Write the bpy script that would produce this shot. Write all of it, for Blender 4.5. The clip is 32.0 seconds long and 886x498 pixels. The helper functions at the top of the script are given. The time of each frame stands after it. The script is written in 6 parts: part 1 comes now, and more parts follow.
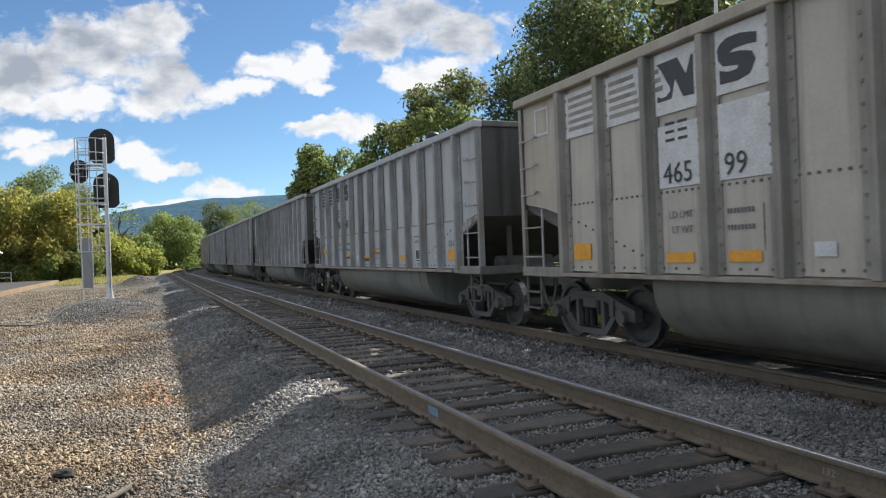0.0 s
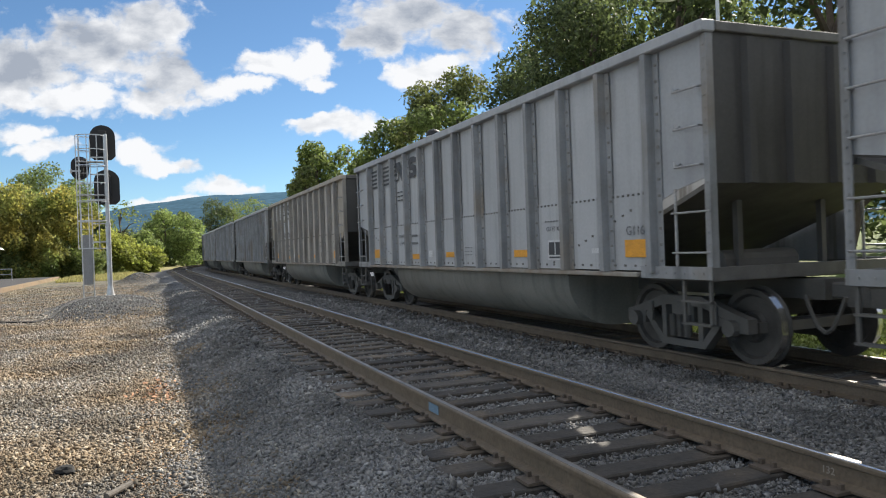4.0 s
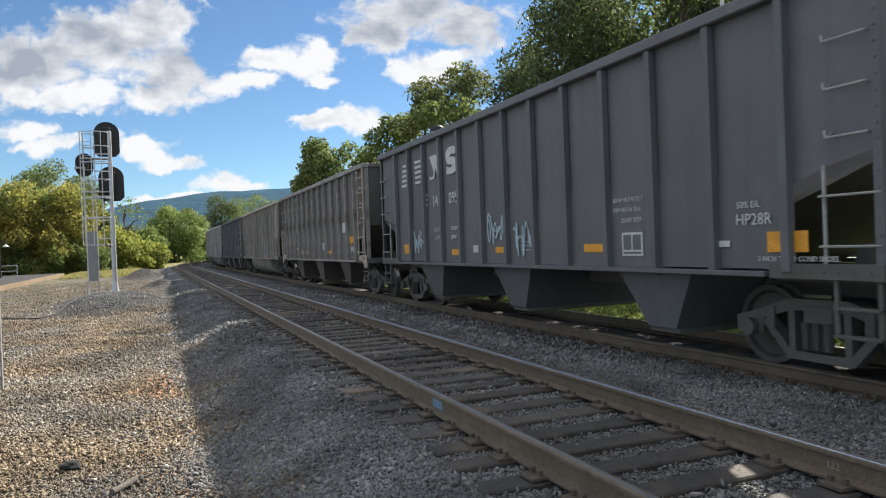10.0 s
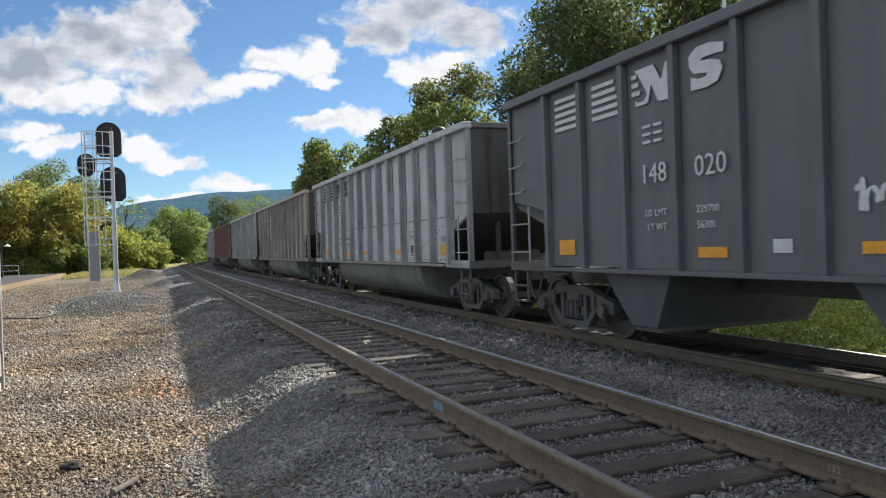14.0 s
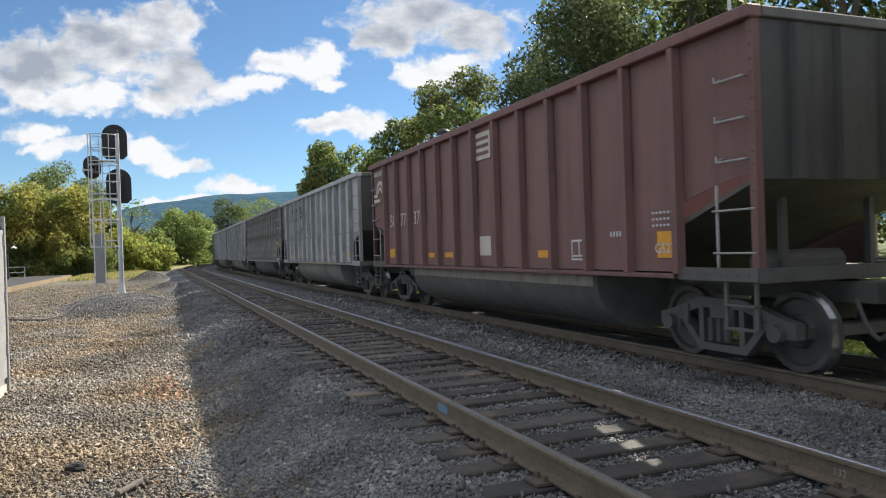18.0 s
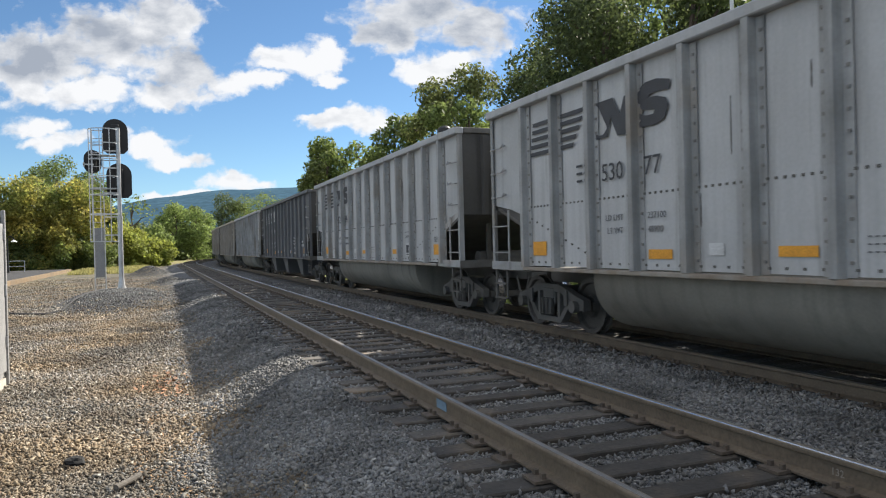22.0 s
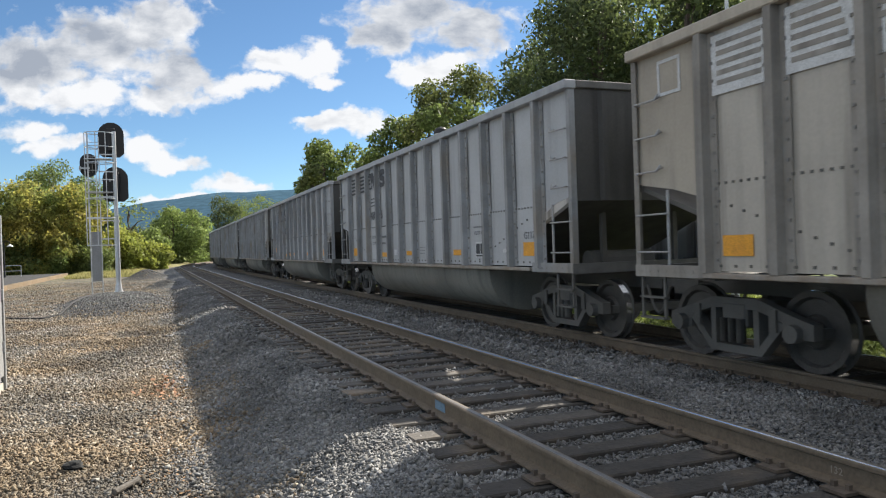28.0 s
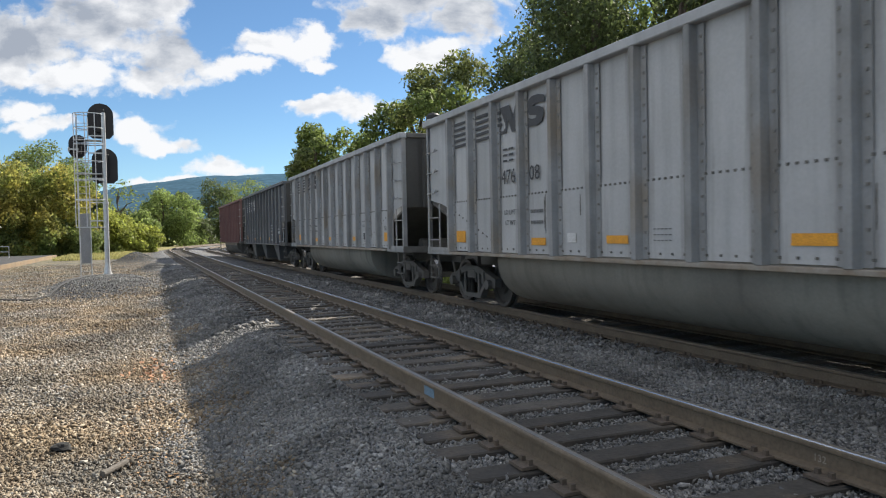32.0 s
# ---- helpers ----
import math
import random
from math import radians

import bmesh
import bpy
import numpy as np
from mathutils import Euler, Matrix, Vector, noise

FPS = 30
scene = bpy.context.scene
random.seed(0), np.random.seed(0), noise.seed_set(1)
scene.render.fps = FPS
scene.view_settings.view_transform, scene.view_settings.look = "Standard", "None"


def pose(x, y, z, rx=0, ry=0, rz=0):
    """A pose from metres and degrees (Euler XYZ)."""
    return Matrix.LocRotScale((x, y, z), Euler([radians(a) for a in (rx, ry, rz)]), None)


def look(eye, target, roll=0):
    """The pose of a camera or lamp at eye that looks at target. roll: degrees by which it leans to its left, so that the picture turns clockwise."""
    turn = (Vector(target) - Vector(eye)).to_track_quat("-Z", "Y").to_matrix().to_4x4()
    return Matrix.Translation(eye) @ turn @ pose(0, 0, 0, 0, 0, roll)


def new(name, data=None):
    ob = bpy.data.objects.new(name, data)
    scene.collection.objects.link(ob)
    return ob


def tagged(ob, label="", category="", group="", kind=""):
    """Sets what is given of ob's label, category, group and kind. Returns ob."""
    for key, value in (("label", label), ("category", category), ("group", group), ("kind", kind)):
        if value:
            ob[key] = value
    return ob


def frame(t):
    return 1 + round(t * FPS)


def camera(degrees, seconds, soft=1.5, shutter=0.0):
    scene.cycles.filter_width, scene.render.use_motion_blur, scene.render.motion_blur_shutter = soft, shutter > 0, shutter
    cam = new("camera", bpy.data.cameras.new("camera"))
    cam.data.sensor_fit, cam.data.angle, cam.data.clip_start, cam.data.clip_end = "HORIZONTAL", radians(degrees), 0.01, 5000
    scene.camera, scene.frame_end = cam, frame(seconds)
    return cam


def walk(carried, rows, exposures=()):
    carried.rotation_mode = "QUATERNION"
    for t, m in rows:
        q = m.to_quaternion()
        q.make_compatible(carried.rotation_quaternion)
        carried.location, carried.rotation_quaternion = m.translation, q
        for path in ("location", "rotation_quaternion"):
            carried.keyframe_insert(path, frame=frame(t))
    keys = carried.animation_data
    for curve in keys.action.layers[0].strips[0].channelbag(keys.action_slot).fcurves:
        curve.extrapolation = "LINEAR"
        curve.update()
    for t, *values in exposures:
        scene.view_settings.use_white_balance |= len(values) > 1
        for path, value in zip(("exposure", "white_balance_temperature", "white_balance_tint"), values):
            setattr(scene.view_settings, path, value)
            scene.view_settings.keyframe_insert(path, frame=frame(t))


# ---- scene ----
# the operator stands beside the near track; z = 0 is the top of the near rails, y runs along the track
EYE = (-2.389, 0.0, 1.366)
FAR_RAIL = -0.155                      # railhead of the far track
NEAR_MID, FAR_MID = 0.7525, 5.0385     # the centre lines of the two tracks
BEND_Y, BEND_X = 80.0, 232.0           # where both tracks begin to curve, and the curve's centre


def held(yaw, tilt, roll):
    return pose(*EYE, 90 + tilt, 0, -yaw) @ pose(0, 0, 0, 0, 0, roll)


cam = camera(62.58, 32.0, soft=1.1, shutter=0.06)
HOLD = [
    (0, 22.136, 0.111, -2.172), (0.5, 22.117, 0.143, -2.216), (1, 22.118, 0.116, -2.315), (1.5, 22.194, 0.031, -2.342),
    (2, 22.204, -0.041, -1.983), (2.5, 22.275, -0.092, -2.068), (3, 22.203, -0.125, -2.189), (3.5, 22.142, -0.093, -2.073),
    (5.5, 21.915, -0.145, -2.152), (6, 21.932, -0.207, -2.211), (6.5, 21.953, -0.224, -2.153), (7, 21.922, -0.294, -2.079),
    (7.5, 21.900, -0.371, -1.826), (8, 21.955, -0.402, -2.014), (8.5, 21.888, -0.417, -1.907), (9, 21.835, -0.421, -1.909),
    (9.5, 21.784, -0.431, -2.085), (10, 21.773, -0.401, -2.157), (10.5, 21.742, -0.445, -2.061), (11, 21.744, -0.414, -2.061),
    (11.5, 21.727, -0.397, -2.018), (12, 21.715, -0.297, -1.834), (12.5, 21.670, -0.278, -1.932), (13, 21.670, -0.293, -1.960),
    (13.5, 21.693, -0.319, -2.021), (14, 21.681, -0.289, -1.948), (14.5, 21.632, -0.261, -1.820), (16.5, 21.460, -0.101, -1.780),
    (17, 21.443, -0.088, -1.740), (17.5, 21.390, -0.063, -1.689), (18, 21.328, -0.086, -1.857), (18.5, 21.315, -0.101, -1.780),
    (19, 21.256, -0.066, -1.668), (19.5, 21.256, -0.041, -1.647), (20, 21.225, -0.024, -1.636), (20.5, 21.321, -0.101, -1.584),
    (21, 21.332, -0.196, -1.456), (21.5, 21.314, -0.276, -1.376), (22, 21.320, -0.309, -1.405), (22.5, 21.309, -0.326, -1.510),
    (23, 21.212, -0.257, -1.546), (23.5, 21.215, -0.202, -1.544), (24, 21.263, -0.172, -1.712), (24.5, 21.285, -0.184, -1.805),
    (25, 21.294, -0.195, -1.727), (25.5, 21.307, -0.237, -1.670), (27.5, 21.507, -0.247, -1.909), (28, 21.533, -0.226, -1.857),
    (28.5, 21.604, -0.280, -1.930), (29, 21.522, -0.323, -1.757), (29.5, 21.520, -0.461, -1.758), (30, 21.572, -0.874, -1.632),
    (30.5, 21.847, -1.058, -1.577), (31, 22.082, -1.238, -1.468), (31.5, 22.167, -1.291, -1.248), (32, 22.217, -1.327, -1.160)
]
walk(cam, [(t, held(a, b, c)) for t, a, b, c in HOLD])

# ---- light ----
SUN_DIR = Vector((1.0, 0.67, 0.825)).normalized()
sun = new("sun", bpy.data.lights.new("sun", "SUN"))
sun.data.energy, sun.data.angle, sun.data.color = 4.5, radians(0.6), (1.0, 0.93, 0.82)
sun.matrix_world = look(SUN_DIR * 50, (0, 0, 0))
scene.view_settings.exposure = 1.25


def make_sky():
    world = bpy.data.worlds.new("sky")
    scene.world = world
    world.use_nodes = True
    nt = world.node_tree
    nt.nodes.clear()
    N, L = nt.nodes.new, nt.links.new

    def mth(op, a, b=None, clamp=False):
        n = N("ShaderNodeMath")
        n.operation, n.use_clamp = op, clamp
        for i, v in enumerate((a, b)):
            if v is None:
                continue
            if isinstance(v, (int, float)):
                n.inputs[i].default_value = v
            else:
                L(v, n.inputs[i])
        return n.outputs[0]

    def vec(op, a, b=None):
        n = N("ShaderNodeVectorMath")
        n.operation = op
        for i, v in enumerate((a, b)):
            if v is None:
                continue
            if isinstance(v, (tuple, list, Vector)):
                n.inputs[i].default_value = tuple(v)
            else:
                L(v, n.inputs[i])
        return n.outputs["Value"] if op in ("DOT_PRODUCT", "LENGTH") else n.outputs[0]

    out = N("ShaderNodeOutputWorld")
    sky = N("ShaderNodeTexSky")
    sky.sky_type, sky.sun_disc = "NISHITA", False
    sky.sun_elevation = math.asin(SUN_DIR.z)
    sky.sun_rotation = math.atan2(SUN_DIR.x, SUN_DIR.y)
    sky.altitude = 1500
    sky.air_density, sky.dust_density, sky.ozone_density = 1.0, 0.25, 3.0
    bg = N("ShaderNodeBackground")
    bg.inputs[1].default_value = 0.05
    L(vec("MULTIPLY", sky.outputs[0], (0.85, 1.0, 1.06)), bg.inputs[0])
    d = N("ShaderNodeTexCoord").outputs["Generated"]
    # the sky in the camera's view, as a flat chart on its picture plane
    m = held(21.67, -0.293, -1.96).to_3x3()
    fwd = mth("MAXIMUM", vec("DOT_PRODUCT", d, -m.col[2]), 0.02)
    u = mth("DIVIDE", vec("DOT_PRODUCT", d, m.col[0]), fwd)
    v = mth("DIVIDE", vec("DOT_PRODUCT", d, m.col[1]), fwd)
    comb = N("ShaderNodeCombineXYZ")
    L(u, comb.inputs[0])
    L(v, comb.inputs[1])
    flat = comb.outputs[0]
    curl = N("ShaderNodeTexNoise")
    curl.inputs["Scale"].default_value, curl.inputs["Detail"].default_value, curl.inputs["Roughness"].default_value = 13.0, 7.0, 0.6
    L(flat, curl.inputs["Vector"])
    uv = vec("ADD", flat, vec("MULTIPLY", vec("SUBTRACT", curl.outputs["Color"], (0.5, 0.5, 0.5)), (0.085, 0.06, 0.0)))
    # cumulus banks fitted to the camera's view: centre, half size on the chart
    banks = ((-0.557, 0.254, 0.093, 0.066), (-0.464, 0.281, 0.116, 0.050), (-0.395, 0.316, 0.066, 0.035), (-0.364, 0.247, 0.070, 0.047),
             (-0.511, 0.212, 0.116, 0.027), (-0.395, 0.212, 0.078, 0.023), (-0.294, 0.227, 0.054, 0.017), (-0.255, 0.225, 0.035, 0.012),
             (-0.216, 0.254, 0.066, 0.022), (-0.170, 0.266, 0.043, 0.023), (-0.240, 0.262, 0.039, 0.014), (-0.170, 0.239, 0.031, 0.011),
             (-0.030, 0.320, 0.109, 0.039), (-0.077, 0.301, 0.062, 0.031), (0.032, 0.309, 0.070, 0.043), (-0.007, 0.253, 0.058, 0.023),
             (-0.046, 0.248, 0.027, 0.016), (-0.139, 0.181, 0.066, 0.017), (-0.100, 0.177, 0.039, 0.016), (-0.185, 0.184, 0.027, 0.009),
             (-0.573, 0.161, 0.039, 0.019), (-0.542, 0.136, 0.050, 0.017), (-0.406, 0.142, 0.047, 0.020), (-0.379, 0.115, 0.039, 0.012),
             (-0.286, 0.090, 0.058, 0.014), (-0.340, 0.072, 0.047, 0.009), (-0.379, 0.067, 0.039, 0.008))
    best = core = None
    for cu, cv, a, b in banks:
        q = vec("MULTIPLY", vec("SUBTRACT", uv, (cu, cv, 0)), (1 / (a * 1.46), 1 / (b * 1.46), 0))
        f = mth("SUBTRACT", 1.0, vec("LENGTH", q))
        best = f if best is None else mth("MAXIMUM", best, f)
        if b > 0.03:
            core = f if core is None else mth("MAXIMUM", core, f)

    def billow(shift, size=11.0, detail=8.0):
        n = N("ShaderNodeTexNoise")
        n.inputs["Scale"].default_value, n.inputs["Detail"].default_value, n.inputs["Roughness"].default_value = size, detail, 0.62
        n.inputs["Distortion"].default_value = 0.25
        sq = vec("MULTIPLY", vec("ADD", flat, shift), (1.0, 1.7, 1.0))
        L(sq, n.inputs["Vector"])
        return n.outputs[0]

    n0 = billow((3.1, 1.7, 0), 16.0, 10.0)
    low = billow((7.3, 2.9, 0), 6.5, 3.0)
    s0, s1 = billow((3.1, 1.7, 0), 12.0, 6.0), billow((3.1 - 0.012, 1.7 - 0.022, 0), 12.0, 6.0)
    puff = N("ShaderNodeTexVoronoi")
    puff.feature = "SMOOTH_F1"
    puff.inputs["Scale"].default_value, puff.inputs["Smoothness"].default_value, puff.inputs["Detail"].default_value = 26.0, 0.6, 2.0
    L(vec("MULTIPLY", uv, (1.0, 1.35, 1.0)), puff.inputs["Vector"])
    dens = mth("ADD", best, mth("MULTIPLY", mth("SUBTRACT", n0, 0.5), 1.05))
    dens = mth("ADD", dens, mth("MULTIPLY", mth("SUBTRACT", 0.42, puff.outputs["Distance"]), 0.55))
    ramp = N("ShaderNodeMapRange")
    ramp.interpolation_type = "SMOOTHSTEP"
    L(dens, ramp.inputs[0])
    ramp.inputs[1].default_value, ramp.inputs[2].default_value = -0.04, 0.38
    # outside the camera's view, unseen scattered clouds are added to brighten the shade
    far = N("ShaderNodeTexNoise")
    far.inputs["Scale"].default_value, far.inputs["Detail"].default_value = 3.2, 8.0
    L(d, far.inputs["Vector"])
    fr = N("ShaderNodeMapRange")
    fr.interpolation_type = "SMOOTHSTEP"
    fr.inputs[1].default_value, fr.inputs[2].default_value = 0.45, 0.56
    L(far.outputs[0], fr.inputs[0])
    ahead = N("ShaderNodeMapRange")
    L(vec("DOT_PRODUCT", d, -m.col[2]), ahead.inputs[0])
    ahead.inputs[1].default_value, ahead.inputs[2].default_value = 0.62, 0.74
    mixa = N("ShaderNodeMix")
    L(ahead.outputs[0], mixa.inputs[0])
    L(fr.outputs[0], mixa.inputs[2])
    L(ramp.outputs[0], mixa.inputs[3])
    up = N("ShaderNodeSeparateXYZ")
    L(d, up.inputs[0])
    above = mth("GREATER_THAN", up.outputs[2], 0.0)
    alpha = mth("MULTIPLY", mixa.outputs[0], above)
    # sunlit tops, grey undersides
    deep = mth("ADD", mth("MULTIPLY", mth("MAXIMUM", core, 0.0), 0.9), mth("MULTIPLY", mth("SUBTRACT", low, 0.5), 1.7))
    deep = mth("ADD", deep, mth("MULTIPLY", mth("SUBTRACT", n0, 0.5), 0.45))
    relief = mth("MULTIPLY", mth("SUBTRACT", s1, s0), 1.6)
    lit = mth("ADD", mth("SUBTRACT", 1.16, mth("MULTIPLY", deep, 1.15)), relief, clamp=True)
    tone = N("ShaderNodeMix")
    tone.data_type = "RGBA"
    L(lit, tone.inputs[0])
    tone.inputs[6].default_value, tone.inputs[7].default_value = (0.165, 0.185, 0.22, 1), (0.40, 0.405, 0.415, 1)
    # the added clouds out of view are brighter, to fill the train's shade
    cloud_tone = N("ShaderNodeMix")
    cloud_tone.data_type = "RGBA"
    L(ahead.outputs[0], cloud_tone.inputs[0])
    cloud_tone.inputs[6].default_value = (0.53, 0.535, 0.54, 1)
    L(tone.outputs[2], cloud_tone.inputs[7])
    cb = N("ShaderNodeBackground")
    L(cloud_tone.outputs[2], cb.inputs[0])
    cb.inputs[1].default_value = 1.0
    mix = N("ShaderNodeMixShader")
    L(alpha, mix.inputs[0])
    L(bg.outputs[0], mix.inputs[1])
    L(cb.outputs[0], mix.inputs[2])
    L(mix.outputs[0], out.inputs[0])


make_sky()


# ---- materials ----
def surface(name, colour, second=None, rough=0.7, metal=0.0, scale=4.0, bump=0.0, fine=60.0, island=0.0, streak=0.0, third=None, spread=0.5, grit=0.2, seam=0.0):
    """A grained, worn surface: two colours mixed by coarse noise, fine grain in the value, relief, rain streaks, variation piece by piece."""
    mat = bpy.data.materials.new(name)
    mat.use_nodes = True
    nt = mat.node_tree
    N, L = nt.nodes.new, nt.links.new
    bsdf = nt.nodes["Principled BSDF"]
    bsdf.inputs["Roughness"].default_value, bsdf.inputs["Metallic"].default_value = rough, metal
    pos = own = N("ShaderNodeTexCoord").outputs["Object"]
    if island < 0:
        # no two pieces carry the same pattern
        scale_up, shift = N("ShaderNodeMath"), N("ShaderNodeVectorMath")
        scale_up.operation, shift.operation = "MULTIPLY", "ADD"
        L(N("ShaderNodeObjectInfo").outputs["Random"], scale_up.inputs[0])
        scale_up.inputs[1].default_value = 61.0
        L(own, shift.inputs[0])
        L(scale_up.outputs[0], shift.inputs[1])
        pos = shift.outputs[0]
    if second is None:
        second = tuple(c * 0.8 for c in colour)

    def tex(s, detail, src):
        n = N("ShaderNodeTexNoise")
        n.inputs["Scale"].default_value, n.inputs["Detail"].default_value = s, detail
        L(src, n.inputs["Vector"])
        return n.outputs[0]

    def ramp(src, lo, hi):
        r = N("ShaderNodeMapRange")
        r.inputs[1].default_value, r.inputs[2].default_value = lo, hi
        L(src, r.inputs[0])
        return r.outputs[0]

    def blend(fac, a, b, kind="MIX"):
        n = N("ShaderNodeMix")
        n.data_type, n.blend_type = "RGBA", kind
        for i, v in ((0, fac), (6, a), (7, b)):
            if isinstance(v, (int, float)):
                n.inputs[i].default_value = v
            elif isinstance(v, tuple):
                n.inputs[i].default_value = (*v, 1)
            else:
                L(v, n.inputs[i])
        return n.outputs[2]

    col = blend(ramp(tex(scale, 6, pos), 0.5 - spread / 2, 0.5 + spread / 2), colour, second)
    if third:
        col = blend(ramp(tex(scale * 0.37, 4, pos), 0.52, 0.7), col, third)
    if streak:
        mp = N("ShaderNodeMapping")
        mp.inputs["Scale"].default_value = (3, 3, 0.22)
        L(pos, mp.inputs[0])
        n = N("ShaderNodeMath")
        n.operation = "MULTIPLY"
        L(ramp(tex(1.6, 5, mp.outputs[0]), 0.5, 0.75), n.inputs[0])
        n.inputs[1].default_value = streak
        col = blend(n.outputs[0], col, tuple(c * 0.35 for c in second))
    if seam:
        # darker brown along both edges of a plate, running down in streaks
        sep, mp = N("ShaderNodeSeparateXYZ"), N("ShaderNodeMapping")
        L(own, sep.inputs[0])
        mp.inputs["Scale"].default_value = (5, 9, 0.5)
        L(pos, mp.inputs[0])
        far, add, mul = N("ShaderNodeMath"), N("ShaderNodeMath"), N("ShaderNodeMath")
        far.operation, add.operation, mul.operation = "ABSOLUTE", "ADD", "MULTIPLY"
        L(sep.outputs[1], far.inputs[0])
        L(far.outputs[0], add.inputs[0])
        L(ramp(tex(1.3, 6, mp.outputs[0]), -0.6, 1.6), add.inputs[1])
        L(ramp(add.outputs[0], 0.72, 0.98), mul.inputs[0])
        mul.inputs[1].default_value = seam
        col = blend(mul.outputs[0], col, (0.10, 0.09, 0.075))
    grain = tex(fine, 4, pos)
    n = N("ShaderNodeMapRange")
    n.inputs[1].default_value, n.inputs[2].default_value, n.inputs[3].default_value, n.inputs[4].default_value = 0.3, 0.7, 1 - grit, 1 + grit * 0.9
    L(grain, n.inputs[0])
    col = blend(1.0, col, n.outputs[0], "MULTIPLY")
    if island:
        src = N("ShaderNodeNewGeometry").outputs["Random Per Island"] if island > 0 else N("ShaderNodeObjectInfo").outputs["Random"]
        n = N("ShaderNodeMapRange")
        n.inputs[3].default_value, n.inputs[4].default_value = 1 - abs(island), 1 + abs(island)
        L(src, n.inputs[0])
        col = blend(1.0, col, n.outputs[0], "MULTIPLY")
    L(col, bsdf.inputs["Base Color"])
    if bump:
        b = N("ShaderNodeBump")
        b.inputs["Strength"].default_value, b.inputs["Distance"].default_value = 0.6, bump
        L(grain, b.inputs["Height"])
        L(b.outputs[0], bsdf.inputs["Normal"])
    return mat


GREY = surface("weathered_grey_paint", (0.42, 0.43, 0.44), (0.33, 0.335, 0.34), 0.6, 0, 1.3, 0.0, 25, island=-0.08, streak=0.35, grit=0.05)
PALE = surface("pale_grey_paint", (0.46, 0.468, 0.47), (0.38, 0.382, 0.378), 0.6, 0, 1.3, 0.0, 25, island=-0.06, streak=0.28, grit=0.05)
BEIGE = surface("dusty_beige_paint", (0.455, 0.405, 0.329), (0.342, 0.300, 0.244), 0.7, 0, 1.1, 0.0, 25, island=-0.08, streak=0.35, grit=0.05)
BLACK = surface("weathered_black_paint", (0.13, 0.134, 0.142), (0.10, 0.103, 0.109), 0.55, 0, 1.5, 0.0, 25, island=-0.1, streak=0.2, grit=0.05)
BROWN = surface("faded_brown_black_paint", (0.12, 0.10, 0.09), (0.085, 0.07, 0.062), 0.65, 0, 1.2, 0.0, 25, island=-0.1, streak=0.3, grit=0.05)
RED = surface("oxide_red_paint", (0.205, 0.10, 0.089), (0.155, 0.08, 0.072), 0.65, 0, 1.2, 0.0, 25, island=-0.08, streak=0.3, grit=0.05)
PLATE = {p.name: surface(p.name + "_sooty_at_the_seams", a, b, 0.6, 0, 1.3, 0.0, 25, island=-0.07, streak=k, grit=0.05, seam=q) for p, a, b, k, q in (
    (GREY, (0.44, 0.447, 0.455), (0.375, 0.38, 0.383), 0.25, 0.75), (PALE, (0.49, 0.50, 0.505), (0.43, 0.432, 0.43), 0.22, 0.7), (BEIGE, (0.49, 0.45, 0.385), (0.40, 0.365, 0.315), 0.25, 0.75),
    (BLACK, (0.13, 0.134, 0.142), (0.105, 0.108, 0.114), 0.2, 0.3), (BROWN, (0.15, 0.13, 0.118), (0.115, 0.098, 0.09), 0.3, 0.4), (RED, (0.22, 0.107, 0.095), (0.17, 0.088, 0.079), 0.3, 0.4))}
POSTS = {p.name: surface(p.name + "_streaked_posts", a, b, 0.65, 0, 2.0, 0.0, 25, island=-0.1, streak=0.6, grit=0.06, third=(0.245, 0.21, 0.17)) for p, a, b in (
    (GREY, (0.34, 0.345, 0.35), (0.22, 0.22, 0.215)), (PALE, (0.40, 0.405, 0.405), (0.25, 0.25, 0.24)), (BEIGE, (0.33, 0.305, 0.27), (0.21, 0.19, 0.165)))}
BOLT = surface("dull_bolt_heads", (0.25, 0.24, 0.225), (0.17, 0.16, 0.145), 0.7, 0, 6)
SILL = surface("rust_edged_sill_paint", (0.34, 0.32, 0.285), (0.20, 0.14, 0.09), 0.7, 0, 3, 0.0, 30, grit=0.08)
POST_PALE = surface("bleached_post_paint", (0.40, 0.385, 0.36), (0.15, 0.135, 0.12), 0.6, 0, 3, 0.0, 25, streak=0.3, grit=0.08)
UNDER = surface("sooty_underframe_steel", (0.13, 0.123, 0.112), (0.085, 0.08, 0.072), 0.8, 0.0, 3, 0.0, 40, grit=0.08)
TUB = surface("dirty_tub_steel", (0.27, 0.26, 0.225), (0.165, 0.155, 0.134), 0.65, 0, 1.0, 0.0, 30, streak=0.4, grit=0.08)
GRIME = surface("sooty_weld_flange", (0.16, 0.152, 0.138), (0.095, 0.09, 0.082), 0.75, 0, 3, 0.0, 40, streak=0.3, grit=0.08)
# end plates: coal dust, with their deep shade also put into the colour
SOOT_AND_SHADE = surface("coal_dusted_end_plate", (0.095, 0.091, 0.084), (0.052, 0.05, 0.047), 0.8, 0, 0.8, 0.0, 30, streak=0.5, grit=0.08)
WHEEL = surface("worn_wheel_steel", (0.095, 0.088, 0.08), (0.06, 0.055, 0.05), 0.6, 0.3, 6, 0.002, 60)
TREAD = surface("polished_tread_steel", (0.55, 0.55, 0.55), (0.45, 0.45, 0.45), 0.25, 0.95, 6)
COAL = surface("coal", (0.016, 0.016, 0.016), (0.01, 0.01, 0.01), 0.95, 0, 5, 0.03, 12, island=0.4)
